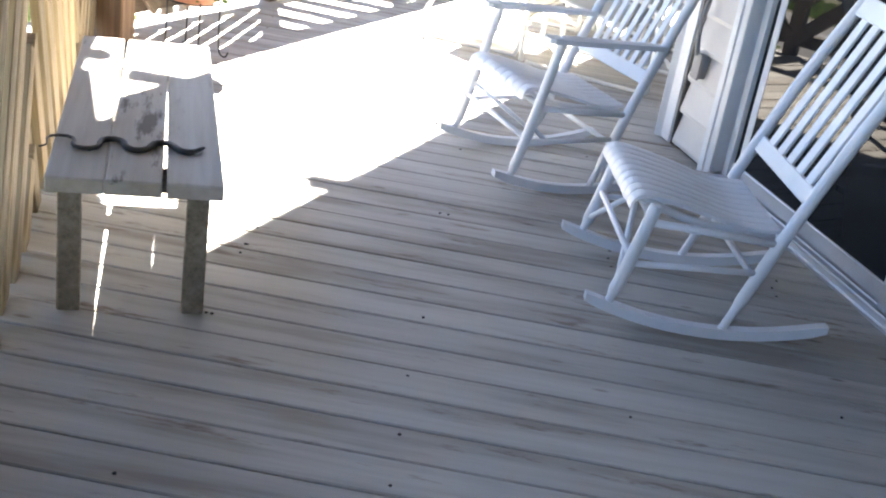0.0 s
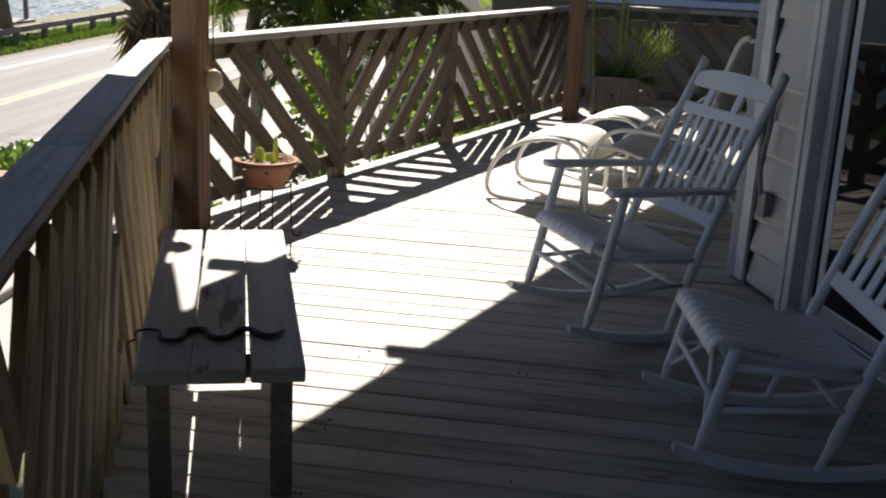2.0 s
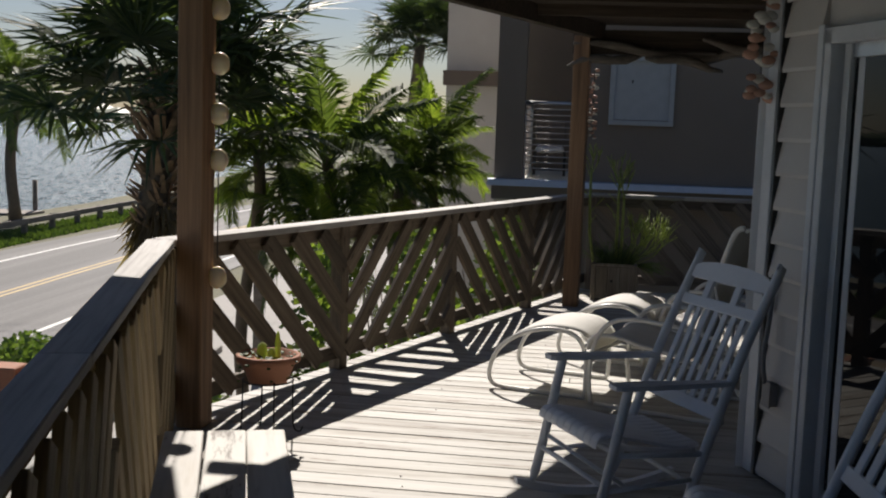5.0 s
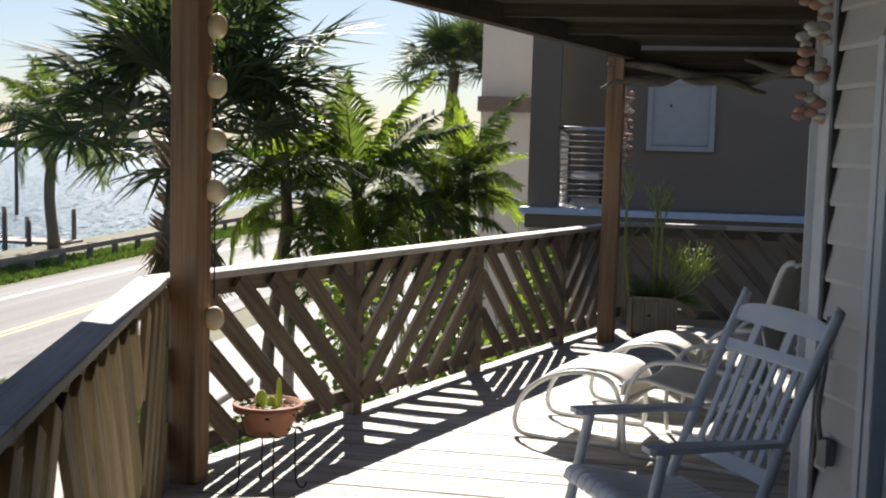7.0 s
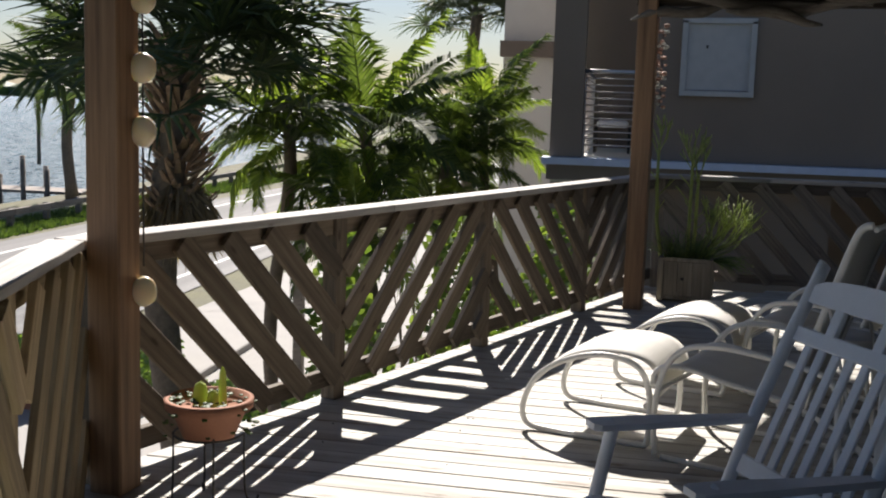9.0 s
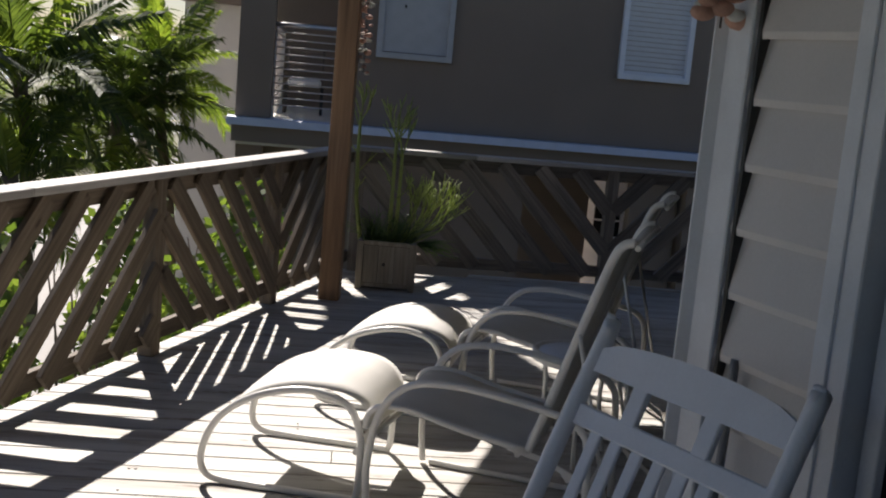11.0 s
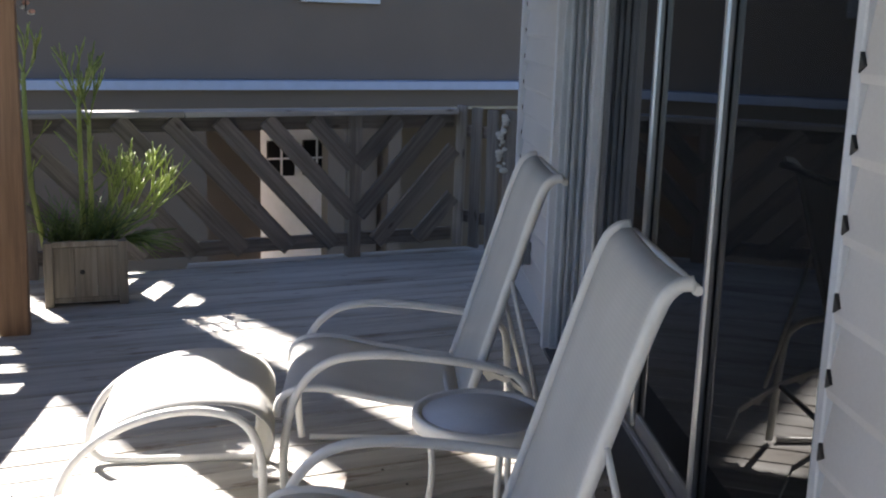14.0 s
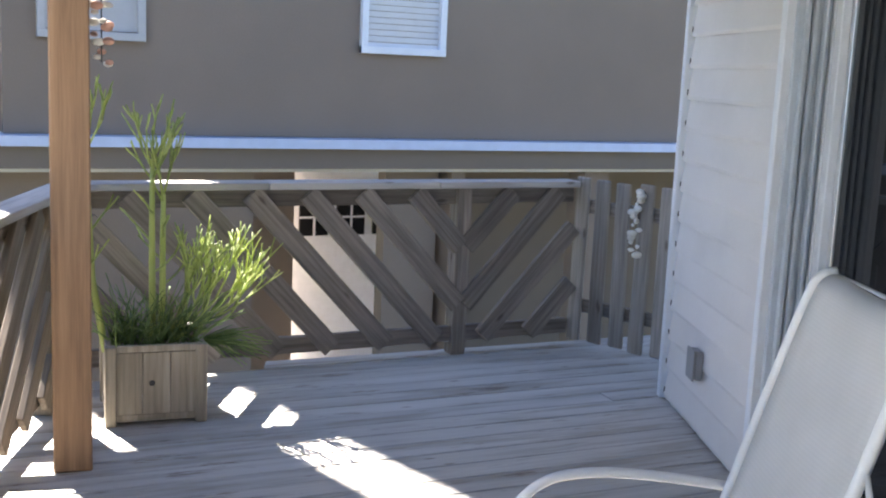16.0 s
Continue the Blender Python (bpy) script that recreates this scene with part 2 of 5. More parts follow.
BARK = plain("palm_bark", (0.20, 0.155, 0.115), 0.9, scale=12, amount=0.4, relief=0.8, far=0.01, fine=40)
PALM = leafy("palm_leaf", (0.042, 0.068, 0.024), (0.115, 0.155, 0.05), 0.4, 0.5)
# lit copy of PALM: sun through the fronds is put into the colour
PALM_LIT = leafy("sunlit_palm_leaf", (0.10, 0.155, 0.035), (0.23, 0.28, 0.065), 0.5, 0.5)
SABAL = leafy("fan_palm_leaf", (0.035, 0.06, 0.03), (0.08, 0.11, 0.05), 0.25)
# brighter copy of SHRUB, with sunlight put into the leaf colour
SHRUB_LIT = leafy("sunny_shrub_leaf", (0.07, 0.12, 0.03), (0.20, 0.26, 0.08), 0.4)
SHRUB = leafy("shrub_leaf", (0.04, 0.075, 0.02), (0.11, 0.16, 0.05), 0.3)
STICK = leafy("pencil_stem", (0.22, 0.28, 0.07), (0.48, 0.54, 0.18), 0.2)
STICK_DARK = leafy("fine_stem", (0.08, 0.14, 0.04), (0.20, 0.28, 0.09), 0.25)

# weave of the sling seats
SLING, N_, L_, b_ = material("sling_fabric", 0.7)
v_, r_ = mapping(N_, L_, (1, 1, 1))
w_ = N_.new("ShaderNodeTexWave")
w_.inputs["Scale"].default_value, w_.inputs["Distortion"].default_value = 90, 0.3
L_.new(v_, w_.inputs["Vector"])
c_ = ramp(N_, L_, noise_tex(N_, L_, v_, 5, 4), [(0.3, (0.66, 0.655, 0.62)), (0.7, (0.76, 0.75, 0.72))])
L_.new(mix(N_, L_, 0.12, c_, ramp(N_, L_, w_.outputs["Fac"], [(0, (0.45,) * 3), (1, (0.85,) * 3)]), "MULTIPLY"), b_.inputs["Base Color"])
t_ = N_.new("ShaderNodeBsdfTranslucent")
t_.inputs[0].default_value = (0.75, 0.72, 0.62, 1)
s_ = N_.new("ShaderNodeMixShader")
s_.inputs[0].default_value = 0.25
L_.new(b_.outputs[0], s_.inputs[1])
L_.new(t_.outputs[0], s_.inputs[2])
L_.new(s_.outputs[0], N_["Material Output"].inputs[0])

GLASS, N_, L_, b_ = material("door_glass", 0.02)
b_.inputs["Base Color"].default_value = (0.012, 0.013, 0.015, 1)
b_.inputs["Specular IOR Level"].default_value = 0.2
v_, r_ = mapping(N_, L_, (1, 1, 1))
bump(N_, L_, b_, noise_tex(N_, L_, v_, 1.5, 2), 0.06, 0.01)

WATER, N_, L_, b_ = material("water", 0.15)
b_.inputs["Base Color"].default_value = (0.07, 0.17, 0.24, 1)
v_, r_ = mapping(N_, L_, (0.9, 0.6, 1))
h_ = noise_tex(N_, L_, v_, 1.6, 8, 0.75)
bump(N_, L_, b_, h_, 1.0, 1.5)
v2_, r_ = mapping(N_, L_, (2.0, 0.7, 1))
rr_ = N_.new("ShaderNodeMapRange")
rr_.inputs[1].default_value, rr_.inputs[2].default_value, rr_.inputs[3].default_value, rr_.inputs[4].default_value = 0.42, 0.58, 0.22, 0.62
L_.new(noise_tex(N_, L_, v2_, 1.0, 3, 0.6), rr_.inputs[0])
L_.new(rr_.outputs[0], b_.inputs["Roughness"])

# ---- plan ----
GROUND = -3.6
POST_A, POST_B = Vector((-1.85, 5.52, 0)), Vector((0.19, 10.24, 0))
A0, A1 = Vector((3.36, -2.6, 0)), Vector((1.05, 5.37, 0))       # house wall beside the first door
B1 = Vector((3.10, 10.245, 0))                                  # far end of the second house wall
R1a, R1b = Vector((0.22, -2.6, 0)), Vector((-2.02, 5.47, 0))   # first railing
R2b = Vector((0.33, 11.38, 0))
R3b = Vector((3.2, 11.38, 0))
RAIL = 1.0


def along(a, b, y):
    return a.x + (b.x - a.x) * (y - a.y) / (b.y - a.y)


def left_edge(y):
    return along(R1a, R1b, y) - 0.02 if y < R1b.y else along(R1b, R2b, y) - 0.06


def right_edge(y):
    if y < A1.y:
        return along(A0, A1, y)
    return along(A1, B1, y) if y < B1.y else 4.6


# ---- railings ----
def railing(name, a, b, label, posts, dirs, start_gap=0.0, slat_mat=None, side=-0.045, lean=52, pitch=0.28, foot=0.10, wide=0.098):
    """A railing from a to b with posts at these lengths; dirs: the way that the slats of each bay lean."""
    far = (b - a).length
    ang = math.degrees(math.atan2(b.y - a.y, b.x - a.x))
    root = thing(name, label, "railing", at(a.x, a.y, 0, 0, 0, ang))
    slat_mat = slat_mat or GREY_WOOD
    cuts = [0.0, *[x for x in (far * 0.34, far * 0.68)], far]
    for x0, x1 in zip(cuts, cuts[1:]):
        part("cap_board", box(B(), Matrix(), x1 - x0 - 0.003, 0.145, 0.038, 0.004), CAP_WOOD, root, place=at((x0 + x1) / 2, 0, RAIL - 0.019))
    part("top_rail", box(B(), Matrix(), far - 0.02, 0.04, 0.09, 0.003), slat_mat, root, place=at(far / 2, 0.0, RAIL - 0.084))
    part("bottom_rail", box(B(), Matrix(), far - 0.02, 0.04, 0.09, 0.003), slat_mat, root, place=at(far / 2, 0.0, 0.12))
    for x in posts:
        part("post", box(B(), Matrix(), RAIL - 0.04, 0.09, 0.09, 0.004), slat_mat, root, place=at(x, 0, (RAIL - 0.04) / 2, 0, 90, 0))
    stops = [start_gap, *posts, far]
    slope = radians(lean)
    lo, hi = foot, RAIL - 0.06
    run = (hi - lo) / math.tan(slope)
    for (x0, x1), way in zip(zip(stops, stops[1:]), dirs):
        if not way:
            continue
        x = x0 + 0.0
        span = [(x0 + k * pitch - run) for k in range(int((x1 - x0 + run) / pitch) + 1)]
        for s in span:
            # each slat runs from (s, lo) to (s + run, hi), clipped to its bay and mirrored for the other way
            t0, t1 = max(0, (x0 + 0.02 - s) / run), min(1, (x1 - 0.02 - s) / run)
            if t1 - t0 < 0.12:
                continue
            p = (s + run * t0, lo + (hi - lo) * t0)
            q = (s + run * t1, lo + (hi - lo) * t1)
            if way < 0:
                p, q = (x0 + x1 - p[0], p[1]), (x0 + x1 - q[0], q[1])
            m, length = beam_matrix((p[0], side, p[1]), (q[0], side, q[1]), (0, -1, 0))
            part("slat", box(B(), Matrix(), length, wide, 0.03, 0.003), slat_mat, root, place=m @ at(0, 0, random.uniform(-0.003, 0.003), 0, 0, random.uniform(-0.6, 0.6)))
    return root


railing("deck_railing", R1b, R1a, "weathered wooden railing of leaning slats under a broad cap board", [0.9, 2.4, 3.9, 5.4, 6.9], [-1, 1, -1, 1, -1, 1], slat_mat=TAN_WOOD, side=0.07, lean=60, pitch=0.21, foot=-0.06)
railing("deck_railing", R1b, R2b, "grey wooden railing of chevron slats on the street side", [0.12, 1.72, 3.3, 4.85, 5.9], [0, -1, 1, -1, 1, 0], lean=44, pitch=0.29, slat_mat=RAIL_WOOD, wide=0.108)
railing("deck_railing", R2b, R3b, "grey chevron slat railing behind the planter", [0.05, 2.12], [0, -1, 1], slat_mat=GREY_WOOD, lean=47, pitch=0.31, wide=0.112)

for p, lab in ((POST_A, "brown stained square roof post at the corner of the deck"), (POST_B, "brown stained square roof post by the planter")):
    ob = part("roof_post", box(B(), Matrix(), 0.145, 0.145, 2.5, 0.006), BROWN_WOOD, None, lab, at(p.x, p.y, 1.25, 0, 0, -8))
    tagged(ob, category="post")

# ---- house ----
def wall_solid(name, a, b, lo, hi, mat, thick=0.16, out=1):
    """A wall from a to b; its outer face on the line, its thickness on the right of the way (out=1)."""
    d = (b - a).normalized()
    n = Vector((d.y, -d.x, 0)) * out
    bm = B()
    m, far = beam_matrix(a, b)
    c = (a + b) / 2 + n * thick / 2
    ang = math.degrees(math.atan2(d.y, d.x))
    ob = part(name, box(bm, Matrix(), far, thick, hi - lo), mat, None, place=at(c.x, c.y, (lo + hi) / 2, 0, 0, ang))
    ob["kind"] = "structure"
    return ob


def siding_run(parent_name, a, b, lo=0.02, hi=2.6, step=0.15, proud=0.034):
    """Lapped siding boards on the line from a to b over a wall."""
    wall = wall_solid(parent_name, a, b, lo, hi, SIDING)
    d = (b - a).normalized()
    far = (b - a).length
    bm = B()
    w = 0.0
    vs = [bm.verts.new(v) for s in (-far / 2, far / 2) for v in ((s, 0.0, 0.012), (s, proud - 0.003, 0.0), (s, proud, 0.018), (s, 0.006, step + 0.002), (s, 0.0, step + 0.004))]
    for k in range(4):
        bm.faces.new((vs[k], vs[k + 1], vs[k + 6], vs[k + 5]))
    bm.faces.new(vs[:5])
    bm.faces.new(vs[5:][::-1])
    first = part("siding_board", bm, SIDING, wall, place=at(0, 0.08, -(hi - lo) / 2 + 0.0))
    for k in range(1, int((hi - lo) / step)):
        piece("siding_board", first.data, wall, at(0, 0.08, -(hi - lo) / 2 + k * step))
    return wall


SILL = plain("dark_sill", (0.10, 0.10, 0.10), 0.6, amount=0.3)
# bluish shade of the recess is put into this colour, darker than TRIM
JAMB = plain("jamb_shade_tint", (0.46, 0.51, 0.56), 0.5, amount=0.15)


def sliding_door(name, a, b, label, panes=2, height=2.05, extra=(), recess=0.0):
    """A sliding glass door that fills the line from a to b."""
    d = (b - a).normalized()
    far = (b - a).length
    ang = math.degrees(math.atan2(d.y, d.x))
    root = thing(name, label, "sliding door", at(a.x + d.y * recess, a.y - d.x * recess, 0, 0, 0, ang))
    root["kind"] = "structure"
    f = B()
    for x in (0.05, far - 0.05):
        box(f, at(x, -0.01, height / 2 + 0.03), 0.1, 0.1, height + 0.06, 0.004)
        box(f, at(x + (0.03 if x > 1 else -0.03), 0.035, height / 2 + 0.03), 0.05, 0.025, height + 0.1, 0.003)
    box(f, at(far / 2, -0.01, height + 0.03), far, 0.1, 0.07, 0.004)
    for k, x in enumerate((far - 0.14, far - 0.22, far - 0.31)):
        box(f, at(x, -0.03 - 0.022 * k, height / 2 + 0.02), 0.05, 0.028, height, 0.003)
    if recess:
        j = B()
        for x, s in ((0.012, 1), (far - 0.012, -1)):
            box(j, at(x, recess / 2 + 0.03, height / 2 + 0.03), 0.024, recess - 0.03, height + 0.06, 0.003)
            for off, w, y in ((0.035, 0.03, recess - 0.02), (0.03, 0.02, recess - 0.055), (0.035, 0.03, 0.11), (0.05, 0.02, 0.075)):
                box(j, at(x + s * off / 2, y, height / 2 + 0.02), off, w * 0.6, height, 0.003)
        part("door_jamb", j, JAMB, root, "door jamb with its blue-grey shade in the colour")
        sill = box(B(), at(far / 2, recess / 2 + 0.03, 0.0), far, recess + 0.02, 0.03, 0.004)
        part("door_sill", sill, SILL, root, "dark grey door sill")
    part("door_frame", f, TRIM, root)
    s = B()
    for y in (-0.045, -0.01, 0.03):
        box(s, at(far / 2, y, 0.022), far - 0.2, 0.012, 0.03)
    box(s, at(far / 2, -0.01, 0.006), far - 0.2, 0.12, 0.012)
    part("door_track", s, ALU, root, "worn aluminium sill track")
    w = (far - 0.2) / panes
    for k in range(panes):
        x0 = 0.1 + k * w
        y = -0.045 if k % 2 else -0.005
        st = B()
        for x in (x0 + 0.02, x0 + w - 0.02):
            box(st, at(x, y, height / 2), 0.035, 0.03, height - 0.06, 0.003)
        for z in (0.07, height - 0.03):
            box(st, at(x0 + w / 2, y, z), w - 0.04, 0.028, 0.07, 0.003)
        part("door_sash", st, ALU, root)
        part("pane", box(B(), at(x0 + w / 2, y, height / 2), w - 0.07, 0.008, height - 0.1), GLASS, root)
    for x in extra:
        part("screen_bar", box(B(), at(x, 0.012, height / 2 + 0.02), 0.04, 0.03, height - 0.05, 0.008), ALU, root)
    return root


def at_y(a, b, y):
    return Vector((along(a, b, y), y, 0))


DOOR1a, DOOR1b = at_y(A0, A1, 2.2), at_y(A0, A1, 4.95)
DOOR2a, DOOR2b = at_y(A1, B1, 6.05), at_y(A1, B1, 9.02)
siding_run("wall_west", A0, DOOR1a, step=0.16)
siding_run("wall_west", DOOR1b, A1, step=0.16)
WALL_SOUTH = siding_run("wall_south", A1, DOOR2a, proud=0.024)
siding_run("wall_south", DOOR2b, B1, proud=0.024)
for a, b in ((DOOR1a, DOOR1b), (DOOR2a, DOOR2b)):
    wall_solid("wall_header", a, b, 2.09, 2.6, SIDING)
    # the unlit room's darkness is put into a black sheet behind each door
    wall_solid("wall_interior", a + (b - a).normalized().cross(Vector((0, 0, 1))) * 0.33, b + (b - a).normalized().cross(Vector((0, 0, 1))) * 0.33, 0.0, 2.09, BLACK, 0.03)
sliding_door("door_1", DOOR1a, DOOR1b, "white framed sliding glass door behind the rocking chairs")
sliding_door("door_2", DOOR2a, DOOR2b, "white framed sliding glass door behind the lounge chairs", panes=1, extra=(1.27, 2.08), recess=0.16)


n_a = Vector((-(A1 - A0).normalized().y, (A1 - A0).normalized().x, 0))
for p, dd, nm in ((A1, (A0 - A1).normalized(), "w"),):
    ob = part("trim", box(B(), Matrix(), 0.11, 0.05, 2.58, 0.004), TRIM, None, place=at(p.x + n_a.x * 0.02 + dd.x * 0.02, p.y + n_a.y * 0.02 + dd.y * 0.02, 1.3, 0, 0, math.degrees(math.atan2(dd.y, dd.x))))
    ob["kind"] = "structure"
d_b = (B1 - A1).normalized()
ob = part("trim", box(B(), Matrix(), 0.10, 0.09, 2.58, 0.004), TRIM, None, place=at(A1.x - d_b.y * 0.037 + d_b.x * 0.035, A1.y + d_b.x * 0.037 + d_b.y * 0.035, 1.3, 0, 0, math.degrees(math.atan2(d_b.y, d_b.x))))
ob["kind"] = "structure"
ob = part("trim", box(B(), Matrix(), 0.05, 0.05, 2.58, 0.004), TRIM, None, place=at(B1.x - 0.02, B1.y + 0.01, 1.3, 0, 0, 65.6))
ob["kind"] = "structure"
ang_b = math.degrees(math.atan2(d_b.y, d_b.x))
n_b = Vector((-d_b.y, d_b.x, 0))
p = DOOR2a - d_b * 0.02 - n_b * 0.01
ob = part("trim", box(B(), Matrix(), 0.035, 0.07, 2.58, 0.004), TRIM, None, place=at(p.x, p.y, 1.3, 0, 0, ang_b))
ob["kind"] = "structure"
p = DOOR2b + d_b * 0.02 + n_b * 0.01
ob = part("trim", box(B(), Matrix(), 0.05, 0.08, 2.58, 0.004), TRIM, None, place=at(p.x, p.y, 1.3, 0, 0, ang_b))
ob["kind"] = "structure"
d_a = (A1 - A0).normalized()
# black strip paints the shadowed gap between corner trim and siding
p = A1 - d_a * 0.092 + n_a * 0.012
ob = part("trim", box(B(), Matrix(), 0.012, 0.05, 2.58), BLACK, None, "thin black strip for the shadow gap beside the corner trim", place=at(p.x, p.y, 1.3, 0, 0, math.degrees(math.atan2(d_a.y, d_a.x))))
ob["kind"] = "structure"


def lap_shade_wedges(p, way, wide=0.022, deep=0.028, name="lap_gap"):
    """Small black wedges painting the shade in hollows where siding laps run into a channel."""
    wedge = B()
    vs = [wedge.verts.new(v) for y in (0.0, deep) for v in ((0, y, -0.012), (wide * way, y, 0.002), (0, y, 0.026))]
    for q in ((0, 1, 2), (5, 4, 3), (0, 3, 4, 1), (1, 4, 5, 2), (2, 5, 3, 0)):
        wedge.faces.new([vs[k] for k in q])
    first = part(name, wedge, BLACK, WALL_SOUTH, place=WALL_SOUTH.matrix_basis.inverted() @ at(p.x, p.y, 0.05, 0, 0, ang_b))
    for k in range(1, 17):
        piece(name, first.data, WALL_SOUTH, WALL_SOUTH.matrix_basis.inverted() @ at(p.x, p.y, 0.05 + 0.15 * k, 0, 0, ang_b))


lap_shade_wedges(DOOR2a - d_b * 0.0375, -1)
lap_shade_wedges(B1 - d_b * 0.02, -1, 0.014, 0.026)
# the far end of the house turns back behind the gate
wall_solid("wall_east", B1, Vector((6.5, 8.6, 0)), 0, 2.6, SIDING)
wall_solid("wall_back", Vector((6.5, 8.6, 0)), Vector((6.5, -2.6, 0)), 0, 2.6, SIDING)
wall_solid("wall_back", Vector((6.5, -2.6, 0)), A0, 0, 2.6, SIDING)
# unseen wall added across the deck's end to cut light from behind
wall_solid("wall_back", A0, Vector((0.1, -2.6, 0)), 0, 2.62, SIDING)

# lower storey under the deck and the house
for a, b in ((A1, A0), (B1, A1)):
    wall_solid("wall_lower", a, b, GROUND, -0.3, CREAM, 0.16, -1)
for a, b in ((Vector((6.5, 8.6, 0)), B1), (Vector((6.5, -2.6, 0)), Vector((6.5, 8.6, 0))), (A0, Vector((6.5, -2.6, 0)))):
    wall_solid("wall_lower", a, b, GROUND, 0.0, CREAM, 0.16, -1)
for a, b in ((R1b, R1a), (R2b, R1b), (R3b, R2b)):
    wall_solid("rim_board", a, b, -0.28, -0.045, GREY_WOOD, 0.045, 1)
for x, y in ((0.1, -2.4), (-0.6, 0.2), (-1.2, 2.6), (-1.85, 5.3), (-1.1, 7.4), (-0.35, 9.4), (0.4, 11.2), (2.9, 11.2)):
    ob = part("deck_post", box(B(), Matrix(), 0.14, 0.14, -GROUND - 0.25, 0.005), GREY_WOOD, None, place=at(x, y, (GROUND - 0.25) / 2))
    ob["kind"] = "structure"

# ---- roof and ceiling ----
def prism(bm, pts, z0, z1, lift=None):
    lift = lift or (lambda p: 0)
    lo = [bm.verts.new((p[0], p[1], z0 + lift(p))) for p in pts]
    hi = [bm.verts.new((p[0], p[1], z1 + lift(p))) for p in pts]
    bm.faces.new(lo[::-1])
    bm.faces.new(hi)
    for k in range(len(pts)):
        j = (k + 1) % len(pts)
        bm.faces.new((lo[k], lo[j], hi[j], hi[k]))
    return bm


# the unseen corner beyond POST_A is drawn out to block a sun streak
roof_out = [(-0.74, -2.8), (-2.56, 4.3), (-2.36, 5.98), (-1.80, 5.82), (-1.61, 5.36), (0.23, 10.1), (0.3, 10.42), (3.6, 10.42), (6.7, 8.8), (6.7, -2.8)]
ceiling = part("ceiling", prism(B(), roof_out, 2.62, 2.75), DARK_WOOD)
ceiling["kind"] = "structure"
beams = B()
for a, b in (((0.30, -2.7), (-1.85, 5.47)), ((-1.56, 5.42), (0.35, 10.30))):
    beam(beams, (*a, 2.58), (*b, 2.58), 0.09, 0.2)
beam(beams, (0.1, 10.28, 2.45), (3.3, 10.28, 2.47), 0.09, 0.22)
for k in range(12):
    y = -2.2 + k * 1.0
    beam(beams, (left_edge(y) + 0.2 if y < 5.4 else along(POST_A, POST_B, y) + 0.05, y, 2.58), (right_edge(y) - 0.02, y, 2.58), 0.045, 0.09)
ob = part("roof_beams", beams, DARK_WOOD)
ob["kind"] = "structure"

# ---- ground, road, water ----
ob = part("ground", prism(B(), [(-27.5, -200), (-27.5, 62), (-32, 120), (-60, 260), (-60, 2500), (3000, 2500), (3000, -200)], GROUND - 1.5, GROUND), GRASS)
ob["kind"] = "structure"
ob = part("water", prism(B(), [(-3500, -400), (-3500, 3600), (100, 3600), (100, -400)], GROUND - 2.4, GROUND - 0.9), WATER)
ob["kind"] = "structure"


def strip(name, line, w0, w1, z, mat, thick=0.02):
    """A strip along a line of (x, y), from w0 to w1 beside it."""
    pts = [Vector((*p, 0)) for p in line]
    lefts, rights = [], []
    for i, p in enumerate(pts):
        t = (pts[min(i + 1, len(pts) - 1)] - pts[max(i - 1, 0)]).normalized()
        n = Vector((t.y, -t.x, 0))
        lefts.append(p + n * w0)
        rights.append(p + n * w1)
    bm = B()
    for zz in (z - thick, z):
        vs = [(bm.verts.new((a.x, a.y, zz)), bm.verts.new((b.x, b.y, zz))) for a, b in zip(lefts, rights)]
        for (a, b), (c, d) in zip(vs, vs[1:]):
            bm.faces.new((a, b, d, c))
    ob = part(name, bm, mat)
    ob["kind"] = "structure"
    return ob


ROAD = smooth_path([(-15.4, -60, 0), (-15.4, 0, 0), (-15.6, 25, 0), (-15.4, 45, 0), (-13.0, 70, 0), (-6, 95, 0), (8, 125, 0), (30, 160, 0)], 8)
ROAD = [(p.x, p.y) for p in ROAD]
strip("road", ROAD, -4.9, 4.5, GROUND + 0.03, ASPHALT, 0.05)
strip("road_edge_line", ROAD, 3.35, 3.5, GROUND + 0.036, LINE, 0.004)
strip("road_edge_line", ROAD, -3.5, -3.35, GROUND + 0.036, LINE, 0.004)
strip("road_centre_line", ROAD, 0.08, 0.2, GROUND + 0.036, YELLOW, 0.004)
strip("road_centre_line", ROAD, -0.2, -0.08, GROUND + 0.036, YELLOW, 0.004)
strip("courtyard", [(2.2, 17.0), (2.2, 26.9)], -1.5, 8.0, GROUND + 0.05, CREAM, 0.06)
strip("pavement", [(-8.9, 10), (-8.9, 24), (-8.0, 40), (-4.5, 60)], -1.2, 6.5, GROUND + 0.045, CONCRETE, 0.06)

# ---- neighbouring building ----
NY = 16.1
nb = thing("neighbour_house", "brown rendered two-storey house with a ledge tinted pale sky blue", "house", at(0, NY, 0))
part("wall", box(B(), at(5.86, 0.1, 5.55), 10.9, 0.2, 9.3), STUCCO, nb)
part("fascia", box(B(), at(5.14, 0.02, 0.705), 12.2, 0.3, 0.20), STUCCO_DARK, nb)
part("painted_band", box(B(), at(5.14, -0.04, 0.85), 12.32, 0.36, 0.09), BAND, nb)
part("lower_trim", box(B(), at(5.14, 0.06, 0.585), 12.1, 0.24, 0.035), CREAM, nb)
part("floor_slab", box(B(), at(5.14, 3.2, 0.72), 12.1, 6.0, 0.16), STUCCO_DARK, nb)
part("balcony_floor", box(B(), at(-0.2, 2.0, 0.885), 1.5, 3.7, 0.03), CREAM, nb)
